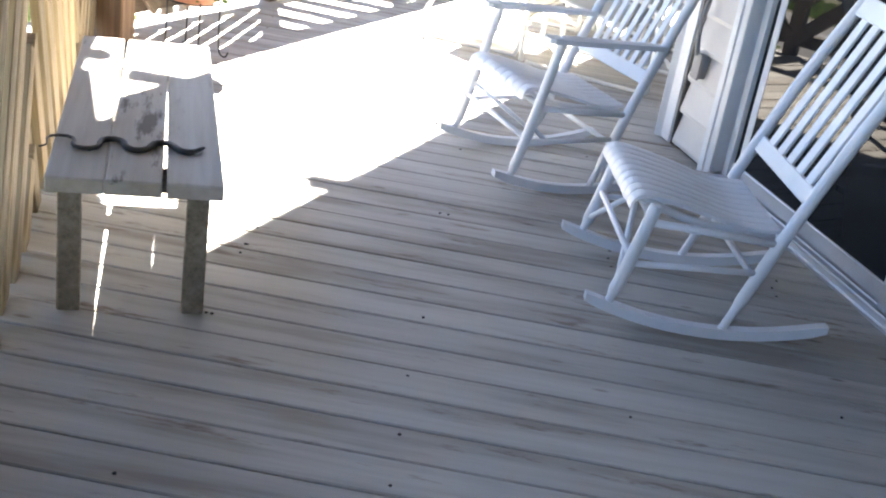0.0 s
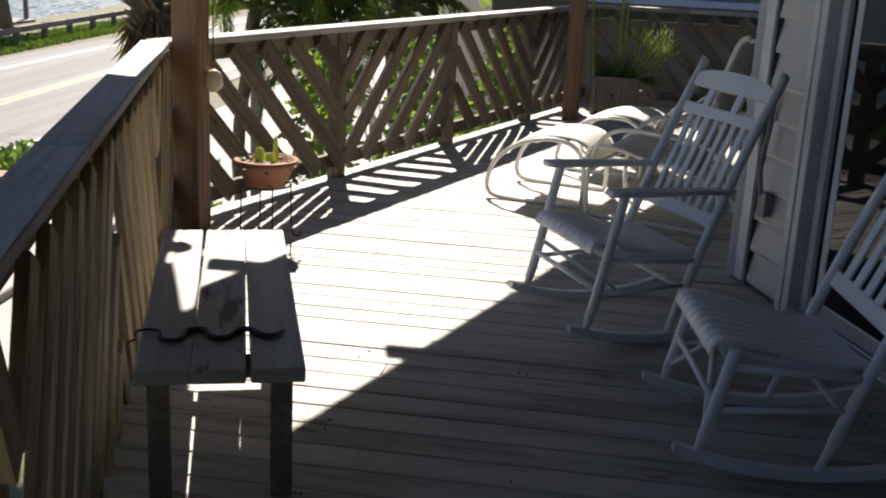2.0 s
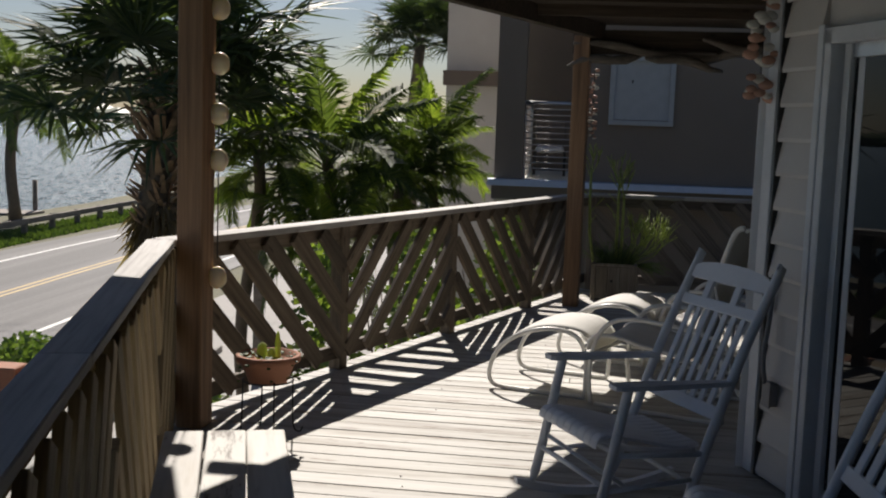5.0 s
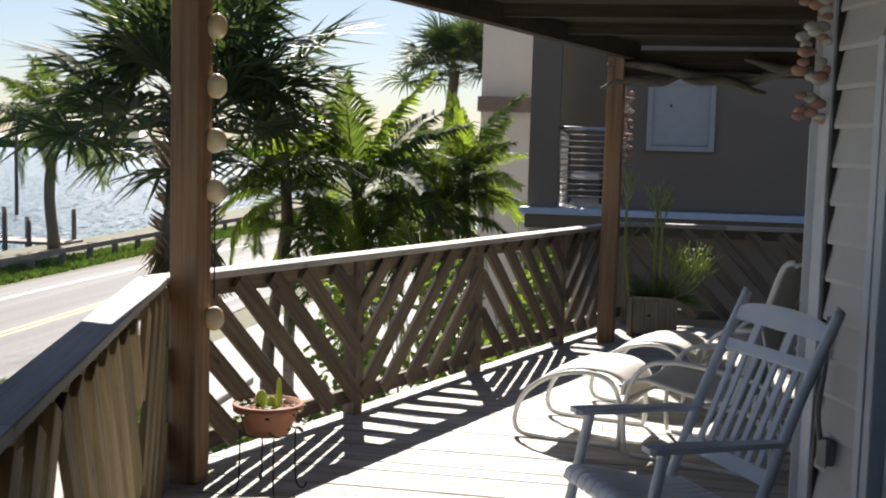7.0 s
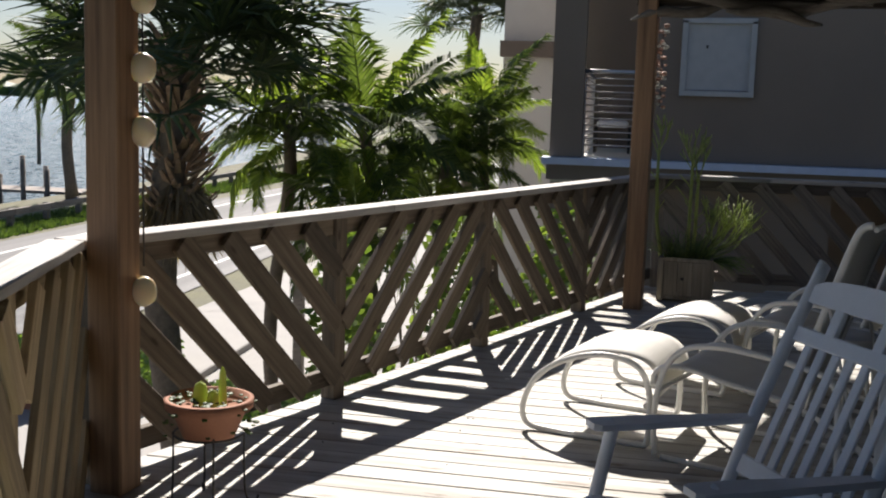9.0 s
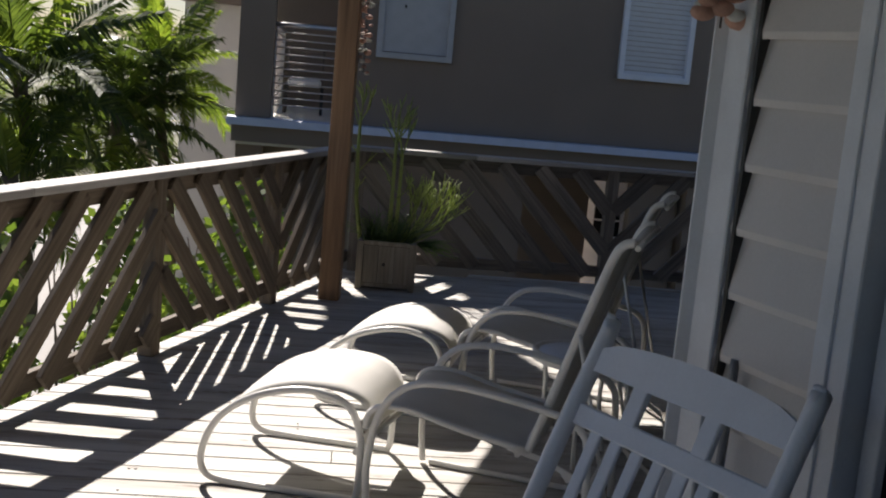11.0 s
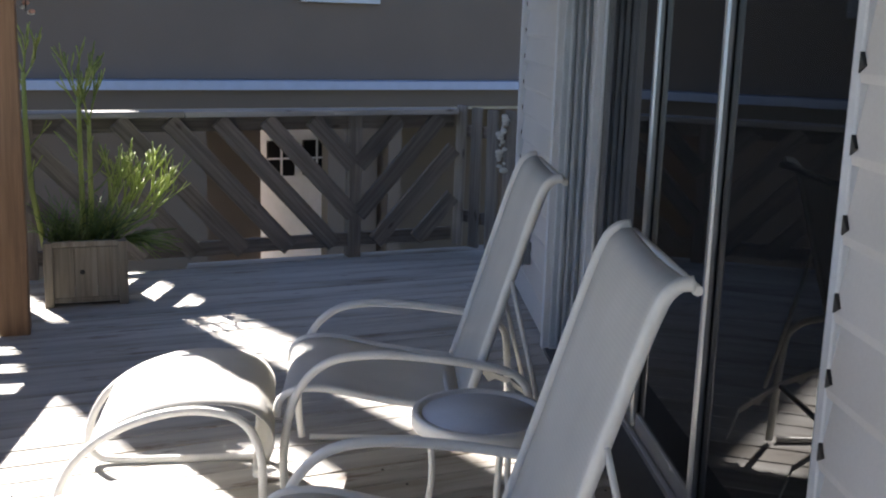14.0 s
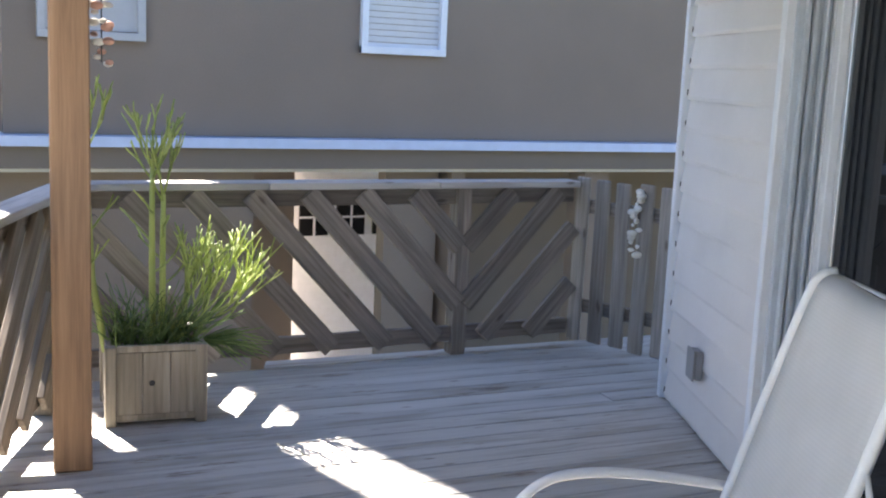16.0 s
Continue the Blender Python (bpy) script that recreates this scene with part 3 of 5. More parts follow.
part("corner_column", box(B(), at(-0.725, 0.15, 5.55), 0.41, 0.42, 9.3), STUCCO, nb)
part("back_wall", box(B(), at(5.9, 6.35, 5.55), 10.8, 0.2, 9.3), STUCCO, nb)
# carried above the roof, out of view, to bound the sun patch
part("recess_back", box(B(), at(-0.30, 3.8, 7.2), 1.58, 0.15, 12.6), STUCCO, nb)
part("recess_wall", box(B(), at(0.50, 2.0, 5.55), 0.2, 3.6, 9.3), STUCCO, nb)
# added out of view, only to cast shade on the deck
part("upper_balcony", box(B(), at(-1.2, 0.4, 6.5), 0.54, 0.8, 1.1), STUCCO, nb)
part("roof", box(B(), at(5.9, 3.0, 10.33), 11.2, 7.0, 0.25), STUCCO_DARK, nb)
part("lower_wall", box(B(), at(0.9, 0.3, -1.52), 3.6, 0.2, 4.2), STUCCO, nb)
part("lower_wall", box(B(), at(4.4, 0.3, -1.52), 0.6, 0.2, 4.2), STUCCO, nb)
part("lower_wall", box(B(), at(2.05, 6.2, -1.52), 6.1, 0.2, 4.2), STUCCO, nb)
part("lower_wall", box(B(), at(8.95, 2.6, -1.52), 7.0, 0.2, 4.2), STUCCO_DARK, nb)
for x in (-0.75, 4.86, 6.6, 9.6):
    part("pillar", box(B(), at(x, 0.2, -1.52), 0.32 if x != 4.86 else 0.16, 0.32, 4.2), STUCCO, nb)
SHUTTER = plain("storm_shutter", (0.45, 0.45, 0.45), 0.6, amount=0.1)
for x, w in ((1.15, 0.92), (4.14, 0.92)):
    s = B()
    h = 0.95 if x < 2 else 1.6
    for sx in (-1, 1):
        box(s, at(x + sx * (w / 2 - 0.035), -0.03, 1.735 + h / 2), 0.07, 0.07, h, 0.005)
    box(s, at(x, -0.03, 1.77), w, 0.08, 0.07, 0.005)
    box(s, at(x, -0.03, 1.735 + h), w, 0.07, 0.07, 0.005)
    win = part("window", s, WHITE if x > 2 else SHUTTER, nb)
    if x < 2:
        part("shutter_panel", box(B(), at(x, 0.0, 1.765 + h / 2), w - 0.1, 0.03, h - 0.1), SHUTTER, win)
        part("shutter_catch", box(B(), at(x - 0.14, -0.02, 2.36), 0.025, 0.02, 0.04), BLACK, win)
        continue
    for k in range(int(h / 0.06) - 1):
        part("louvre", box(B(), at(x, -0.01, 1.82 + k * 0.06, 25, 0, 0), w - 0.14, 0.006, 0.056), WHITE, win)

# ---- things on the deck ----
def bench():
    root = thing("bench", "grey weathered plank bench with four square legs beside the railing", "bench", at(-0.979, 3.244, 0, 0, 0, 106.4))
    for k in range(3):
        part("seat_plank", box(B(), Matrix(), 1.41, 0.145, 0.042, 0.004), CRACKED_WOOD if k == 1 else BENCH_WOOD, root, place=at(0, (k - 1) * 0.151, 0.44, 0, 0, (0.3, -0.2, 0.4)[k]))
    for sx in (-0.53, 0.53):
        part("cleat", box(B(), Matrix(), 0.09, 0.42, 0.04, 0.003), GREY_WOOD, root, place=at(sx, 0, 0.40))
        for sy in (-0.17, 0.17):
            part("leg", box(B(), Matrix(), 0.405, 0.062, 0.045, 0.004), BOX_WOOD, root, place=at(sx, sy, 0.203, 0, 90, 0))


bench()


def wavy_ornament():
    """A plain tapered wavy strip that lies across the bench."""
    pts = []
    for k in range(41):
        s = k / 40
        a = s * 20.5 - 1.2
        pts.append((-0.25 + 0.44 * s - 0.016 * math.sin(2 * a) * (1 - s), 0.052 * math.sin(a) * (1 - 0.45 * s) + 0.008 * s, 0))
    rs = [0.0025 + 0.0065 * min(1, s / 18) * (1 if s < 36 else 1 - (s - 36) * 0.16) for s in range(41)]
    ob = part("wavy_ornament", tube(B(), pts, rs, 8), BLACK, None, "thin dark wavy ornament lying across the bench planks", at(-0.86, 2.80, 0.4695, 0, 0, 17))
    tagged(ob, category="ornament")


wavy_ornament()


def rocker(place, arms, label):
    root = thing("rocking_chair", label, "chair", place)
    w = 0.29

    def runner(y):
        bm = B()
        pts = [(-0.40 + 0.8 * k / 16, y, 0.018 + ((-0.40 + 0.8 * k / 16) - 0.02) ** 2 * 0.42) for k in range(17)]
        rows = []
        for i, p in enumerate(pts):
            h = 0.018 if 0 < i < 16 else 0.013
            rows.append([bm.verts.new((p[0], p[1] + dy, p[2] + dz)) for dy, dz in ((-0.017, -h), (0.017, -h), (0.017, h), (-0.017, h))])
        for a, b in zip(rows, rows[1:]):
            for k in range(4):
                bm.faces.new((a[k], a[(k + 1) % 4], b[(k + 1) % 4], b[k]))
        bm.faces.new(rows[0][::-1])
        bm.faces.new(rows[-1])
        return bm

    top = 1.10
    for y in (-w, w):
        part("runner", runner(y), WHITE, root)
        fz = 0.64 if arms else 0.425
        part("front_leg", tube(B(), smooth_path([(-0.33, y, 0.06), (-0.30, y, 0.16), (-0.255, y, 0.36), (-0.20 if arms else -0.245, y, fz - 0.02), (-0.197 if arms else -0.243, y, fz)], 4), [0.014] * 3 + [0.021] * 12 + [0.019, 0.012], 12), WHITE, root)
        part("back_post", tube(B(), smooth_path([(0.06, y, 0.03), (0.10, y, 0.14), (0.19, y, 0.40), (0.33, y, 0.76), (0.48, y, top - 0.02), (0.486, y, top)], 4), [0.014] * 4 + [0.021] * 15 + [0.017, 0.008], 12), WHITE, root)
        part("side_rung", tube(B(), [(-0.285, y, 0.22), (0.13, y, 0.24)], 0.011), WHITE, root)
        part("side_rung", tube(B(), [(-0.25, y, 0.365), (0.17, y, 0.345)], 0.013), WHITE, root)
        part("brace", tube(B(), [(-0.27, y * 0.97, 0.30), (-0.06, y * 0.2, 0.15)] if arms else [(-0.31, y, 0.13), (-0.24, y * 0.1, 0.33)], 0.010), WHITE, root)
    part("front_rung", tube(B(), [(-0.285, -w, 0.24), (-0.285, w, 0.24)], 0.011), WHITE, root)
    part("front_rung", tube(B(), [(-0.25, -w, 0.38), (-0.25, w, 0.38)], 0.013), WHITE, root)
    part("back_rung", tube(B(), [(0.12, -w, 0.22), (0.12, w, 0.22)], 0.011), WHITE, root)
    # dished seat of slats that run from front to back
    prof = smooth_path([(-0.315, 0, 0.395), (-0.30, 0, 0.425), (-0.25, 0, 0.435), (-0.10, 0, 0.405), (0.06, 0, 0.365), (0.185, 0, 0.365)], 3)
    n = 9
    for k in range(n):
        y = (k - (n - 1) / 2) * 0.0585
        bm = B()
        rows = []
        for p in prof:
            shrink = 1 - 0.12 * (p.x + 0.3) / 0.5
            rows.append([bm.verts.new((p.x, y * shrink + dy * shrink, p.z + dz)) for dy, dz in ((-0.027, -0.007), (0.027, -0.007), (0.027, 0.005), (0.016, 0.008), (-0.016, 0.008), (-0.027, 0.005))])
        for r0, r1 in zip(rows, rows[1:]):
            for j in range(6):
                bm.faces.new((r0[j], r0[(j + 1) % 6], r1[(j + 1) % 6], r1[j]))
        bm.faces.new(rows[0][::-1])
        bm.faces.new(rows[-1])
        part("seat_slat", bm, WHITE, root)
    for y in (-0.2, 0.2):
        part("seat_rail", tube(B(), smooth_path([(-0.27, y, 0.41), (-0.1, y, 0.355), (0.18, y, 0.335)], 4), 0.014), WHITE, root)
    lean = Vector((0.486 - 0.19, 0, top - 0.40)).normalized()
    deg = math.degrees(math.atan2(lean.x, lean.z))

    def back(z):
        return 0.19 + (z - 0.40) * 0.29 / 0.70 + 0.004

    part("lower_back_rail", box(B(), Matrix(), 0.02, 2 * w - 0.03, 0.06, 0.004), WHITE, root, place=at(back(0.50), 0, 0.50, 0, deg, 0))
    hi = 0.90 if arms else 1.02
    part("upper_back_rail", box(B(), Matrix(), 0.02, 2 * w - 0.03, 0.05 if arms else 0.075, 0.004), WHITE, root, place=at(back(hi), 0, hi, 0, deg, 0))
    m = 7 if arms else 5
    for k in range(m):
        y = (k - (m - 1) / 2) * (0.42 / (m - 0.6))
        part("back_slat", box(B(), Matrix(), 0.012, 0.034 if arms else 0.052, (hi - 0.52) / math.cos(radians(deg)), 0.003), WHITE, root, place=at(back((hi + 0.5) / 2), y, (hi + 0.5) / 2, 0, deg, 0))
    if arms:
        # shaped crest rail and its short upright
        bm = B()
        rows = []
        for k in range(13):
            u = -1 + k / 6
            hh = 0.028 + 0.034 * (1 - u * u) ** 0.6 if abs(u) < 1 else 0.028
            rows.append([bm.verts.new((dx, u * (w - 0.018), dz)) for dx, dz in ((-0.011, -0.028), (0.011, -0.028), (0.011, hh), (-0.011, hh))])
        for a, b in zip(rows, rows[1:]):
            for k in range(4):
                bm.faces.new((a[k], a[(k + 1) % 4], b[(k + 1) % 4], b[k]))
        bm.faces.new(rows[0][::-1])
        bm.faces.new(rows[-1])
        part("crest_rail", bm, WHITE, root, place=at(back(1.02), 0, 1.02, 0, deg, 0))
        part("crest_block", box(B(), Matrix(), 0.018, 0.045, 0.10, 0.003), WHITE, root, place=at(back(0.955), -0.09, 0.955, 0, deg, 0))
        part("crest_block", box(B(), Matrix(), 0.018, 0.045, 0.10, 0.003), WHITE, root, place=at(back(0.955), 0.12, 0.955, 0, deg, 0))
        for y in (-w, w):
            bm = B()
            pts = [(-0.27, 0.030), (-0.25, 0.042), (-0.12, 0.045), (0.05, 0.034), (0.28, 0.022)]
            lo = [bm.verts.new((x, y + s * h, 0.635 - 0.02 * (x + 0.27))) for s in (1, -1) for x, h in (pts if s == 1 else pts[::-1])]
            face = bm.faces.new(lo)
            ext = bmesh.ops.extrude_face_region(bm, geom=[face])
            bmesh.ops.translate(bm, vec=(0, 0, 0.02), verts=[v for v in ext["geom"] if isinstance(v, bmesh.types.BMVert)])
            part("armrest", bm, WHITE, root)
    return root


rocker(at(0.86, 3.47, 0, 0, 0, 5.5), False, "white painted armless wooden rocking chair with a dished slatted seat")
rocker(at(0.395, 4.60, 0, 0, 0, 26.5), True, "white painted wooden rocking armchair with a shaped crest rail")


def sling(bm, prof, w, thick=0.004, sag=0.0):
    """Cloth that follows the profile of (x, z) between two side rails w apart."""
    rows = []
    for x, z in prof:
        rows.append([bm.verts.new((x, -w / 2 + w * k / 8, z - sag * (1 - (k / 4 - 1) ** 2))) for k in range(9)])
    for a, b in zip(rows, rows[1:]):
        for k in range(8):
            f = bm.faces.new((a[k], a[k + 1], b[k + 1], b[k]))
            f.smooth = True
    return bm


def cloth(name, prof, w, root, sag, label=""):
    ob = part(name, sling(B(), prof, w, sag=sag), SLING, root, label)
    s = ob.modifiers.new("solid", "SOLIDIFY")
    s.thickness = 0.005
    return ob


def lounge_chair(place):
    root = thing("lounge_chair", "cream tubular lounge chair with pale sling seat and high back", "chair", place, "lounge chairs along the sliding door")
    w = 0.59
    seat = [(p.x, p.z) for p in smooth_path([(-0.37, 0, 0.33), (-0.36, 0, 0.385), (-0.31, 0, 0.42), (-0.2, 0, 0.425), (-0.02, 0, 0.39), (0.24, 0, 0.355)], 4)]
    back = [(p.x, p.z) for p in smooth_path([(0.24, 0, 0.36), (0.29, 0, 0.52), (0.38, 0, 0.82), (0.455, 0, 1.06), (0.49, 0, 1.12), (0.525, 0, 1.13)], 4)]
    cloth("seat_sling", seat, w - 0.02, root, 0.02)
    cloth("back_sling", back, w - 0.02, root, 0.012)
    for y in (-w / 2, w / 2):
        s = 1 if y > 0 else -1
        part("seat_rail", tube(B(), [(x, y, z) for x, z in seat], 0.013), CHAIR_METAL, root)
        part("back_rail", tube(B(), [(x, y, z) for x, z in back], 0.016), CHAIR_METAL, root)
        yy = y + 0.03 * s
        arm = smooth_path([(-0.33, yy, 0.014), (-0.345, yy, 0.20), (-0.31, yy, 0.40), (-0.22, yy, 0.515), (-0.08, yy, 0.55), (0.12, yy, 0.542), (0.34, yy, 0.51), (0.42, yy, 0.47), (0.45, yy, 0.38), (0.47, yy, 0.014)], 5)
        part("arm_frame", tube(B(), arm, 0.014, 10), CHAIR_METAL, root)
        base = smooth_path([(-0.30, yy, 0.014), (-0.2, yy, 0.012), (0.2, yy, 0.012), (0.44, yy, 0.014)], 3)
        part("floor_rail", tube(B(), base, 0.012, 8), CHAIR_METAL, root)
        # notched rack that the back leans on
        bm = B()
        top = [(0.16, 0.36), (0.30, 0.335), (0.46, 0.27), (0.62, 0.16), (0.66, 0.03)]
        pts = []
        for k, ((x0, z0), (x1, z1)) in enumerate(zip(top, top[1:])):
            for u in (0, 0.35, 0.5, 0.65):
                d = 0.022 if u == 0.5 and k in (1, 2) else 0.0
                pts.append((x0 + (x1 - x0) * u, z0 + (z1 - z0) * u - 0.02 - d))
        hi = [(x, z) for x, z in top]
        vs = [bm.verts.new((x, yy - 0.045 * s, z)) for x, z in hi] + [bm.verts.new((x, yy - 0.045 * s, z)) for x, z in reversed(pts)]
        f = bm.faces.new(vs)
        e = bmesh.ops.extrude_face_region(bm, geom=[f])
        bmesh.ops.translate(bm, vec=(0, 0.008, 0), verts=[v for v in e["geom"] if isinstance(v, bmesh.types.BMVert)])
        part("notched_rack", bm, CHAIR_METAL, root)
        part("back_strut", tube(B(), [(0.375, yy - 0.02 * s, 0.80), (0.52, yy - 0.03 * s, 0.24)], 0.008), CHAIR_METAL, root)
    for x, z in ((-0.34, 0.31), (0.20, 0.335), (0.46, 0.25), (0.535, 1.115)):
        part("cross_bar", tube(B(), [(x, -w / 2, z), (x, w / 2, z)], 0.011), CHAIR_METAL, root)
    return root


def ottoman(place):
    root = thing("ottoman", "cream tubular ottoman with a domed pale sling top", "footstool", place, "ottomans before the lounge chairs")
    w = 0.60
    dome = [(p.x, p.z) for p in smooth_path([(-0.235, 0, 0.325), (-0.13, 0, 0.39), (0.0, 0, 0.428), (0.16, 0, 0.43), (0.26, 0, 0.395), (0.31, 0, 0.32), (0.295, 0, 0.24), (0.25, 0, 0.20)], 4)]
    cloth("sling_top", dome, w - 0.02, root, -0.012)
    for y in (-w / 2, w / 2):
        loop = smooth_path([(-0.20, y, 0.013), (-0.325, y, 0.03), (-0.35, y, 0.12), (-0.29, y, 0.26), (-0.15, y, 0.365), (0.04, y, 0.415), (0.20, y, 0.385), (0.265, y, 0.28), (0.275, y, 0.12), (0.265, y, 0.02), (0.22, y, 0.013), (0.0, y, 0.012)], 5, True)
        part("side_loop", tube(B(), loop, 0.014, 10, closed=True), CHAIR_METAL, root)
    for x, z in ((-0.235, 0.315), (0.255, 0.20)):
        part("cross_bar", tube(B(), [(x, -w / 2, z), (x, w / 2, z)], 0.012), CHAIR_METAL, root)
    return root


def side_table(place):
    root = thing("side_table", "small round cream side table between the lounge chairs", "table", place)
    part("tabletop", lathe(B(), [(0, 0.475), (0.185, 0.475), (0.192, 0.485), (0.21, 0.487), (0.215, 0.478), (0.215, 0.445), (0.205, 0.44), (0.0, 0.44)], 40), CHAIR_METAL, root)
    part("pad", lathe(B(), [(0, 0.4765), (0.184, 0.4765), (0.184, 0.479), (0, 0.4795)], 36), TRIM, root, "pale pebbled table pad")
    for k in range(3):
        a = k * math.tau / 3 + 0.4
        c, s = math.cos(a), math.sin(a)
        part("leg", tube(B(), smooth_path([(0.17 * c, 0.17 * s, 0.445), (0.15 * c, 0.15 * s, 0.25), (0.2 * c, 0.2 * s, 0.012)], 5), 0.011, 8), CHAIR_METAL, root)


lounge_chair(at(0.715, 6.65, 0, 0, 0, -24))
lounge_chair(at(1.225, 7.93, 0, 0, 0, -23))
ottoman(at(0.07, 6.98, 0, 0, 0, -16))
ottoman(at(0.51, 8.03, 0, 0, 0, -18))
side_table(at(1.21, 7.23, 0) @ Matrix.Diagonal((0.95, 0.95, 1.0, 1)))


# ---- planter with pencil stems ----
def stems(bm, base, way, length, r, depth, rng, spread=0.5):
    """Thin round stems that fork."""
    p, d = Vector(base), Vector(way).normalized()
    n = 3
    pts = [p]
    for k in range(n):
        d = (d + Vector((rng.uniform(-0.12, 0.12), rng.uniform(-0.12, 0.12), 0.10 if depth else 0.05))).normalized()
        pts.append(pts[-1] + d * length / n)
    tube(bm, pts, [r, r * 0.95, r * 0.9, r * 0.8], 5)
    if depth:
        for k in range(rng.choice((2, 3, 3))):
            a = rng.uniform(0, math.tau)
            side = Vector((math.cos(a), math.sin(a), rng.uniform(0.0, 0.6))) * spread
            stems(bm, pts[rng.choice((2, 3, 3))], d + side, length * rng.uniform(0.6, 0.85), r * 0.8, depth - 1, rng, spread)


def planter():
    root = thing("planter_box", "square weathered wooden planter box with corner posts", "planter", at(0.62, 10.85, 0, 0, 0, -6))
    w, h = 0.44, 0.36
    for sx in (-1, 1):
        for sy in (-1, 1):
            part("corner_post", box(B(), Matrix(), 0.05, 0.05, h, 0.004), BOX_WOOD, root, place=at(sx * (w / 2 - 0.025), sy * (w / 2 - 0.025), h / 2))
    for k, (ang, off) in enumerate(((0, -1), (90, 1), (180, 1), (270, -1))):
        side = at(0, 0, 0, 0, 0, ang)
        for j in range(3):
            part("side_board", box(B(), Matrix(), 0.118, 0.016, h - 0.07, 0.002), BOX_WOOD, root, place=side @ at((j - 1) * 0.12, -(w / 2 - 0.02), h / 2 + 0.005))
        for z in (0.035, h - 0.012):
            part("side_rail", box(B(), Matrix(), w - 0.10, 0.024, 0.03, 0.002), BOX_WOOD, root, place=side @ at(0, -(w / 2 - 0.018), z))
    part("soil", box(B(), at(0, 0, h - 0.06), w - 0.06, w - 0.06, 0.04), BARK, root)
    part("knot_hole", lathe(B(), [(0, 0), (0.012, 0), (0.014, -0.004)], 12, at(-0.02, -w / 2 + 0.0095, 0.19, 90, 0, 0)), BLACK, root)
    rng = random.Random(12)
    plant = thing("pencil_plant", "bright green pencil-stemmed succulent growing from the wooden planter box", "plant", at(0.62, 10.85, 0.3))
    bm = B()
    for x, y, zt, tuft in ((-0.28, -0.02, 0.96, 5), (0.0, 0.0, 0.86, 6), (0.055, 0.03, 0.70, 4)):
        pts = [(x * 0.75, y, 0), (x * 0.95, y, zt * 0.35), (x * 1.0, y + 0.01, zt * 0.7), (x, y, zt)]
        tube(bm, pts, [0.016, 0.015, 0.013, 0.011], 8)
        for k in range(tuft):
            a = k * 1.3 + x * 9
            stems(bm, (x, y, zt - 0.045 * (k // 2)), (math.cos(a) * 0.55, math.sin(a) * 0.5, 1.0), 0.13, 0.0055, 2, rng, 0.40)
        for k in range(3):
            a = k * 2.1 + x * 5
            stems(bm, (x, y, zt * (0.4 + 0.16 * k)), (math.cos(a), math.sin(a), 0.6), 0.13, 0.005, 1, rng, 0.4)
    part("tall_stem", bm, STICK, plant, kind="stuff")
    bm = B()
    for k in range(12):
        a = rng.uniform(-0.8, 0.6)
        reach = 0.3 + 0.11 * k
        stems(bm, (0.10 + rng.uniform(-0.03, 0.1), rng.uniform(-0.14, 0.08), 0.05), (math.cos(a) * reach, math.sin(a) * 0.6, 1.15 - 0.08 * k), rng.uniform(0.17, 0.26), 0.0065, 3, rng, 0.48)
    part("side_stem", bm, STICK, plant, kind="stuff")
    bm = B()
    for k in range(210):
        a = rng.uniform(0, math.tau)
        o = Vector((rng.uniform(-0.19, 0.19), rng.uniform(-0.17, 0.17), 0.02))
        d = Vector((math.cos(a) * rng.uniform(0.2, 1), math.sin(a) * rng.uniform(0.2, 1), rng.uniform(0.3, 1.2))).normalized()
        L = rng.uniform(0.16, 0.34)
        tube(bm, [o, o + d * L * 0.5 + Vector((0, 0, 0.02)), o + d * L + Vector((0, 0, -0.02))], [0.0035, 0.003, 0.002], 4)
    for k in range(60):
        a = rng.uniform(-1.2, 0.7)
        o = Vector((0.2, -0.1, 0.05))
        d = Vector((math.cos(a), math.sin(a) * 0.6, rng.uniform(-0.35, 0.25)))
        L = rng.uniform(0.15, 0.34)
        tube(bm, [o, o + d * L * 0.6, o + d * L + Vector((0, 0, rng.uniform(-0.06, 0.02)))], [0.004, 0.003, 0.002], 4)
    part("fine_stem", bm, STICK_DARK, plant, "dense fine dark green stems", kind="stuff")


planter()


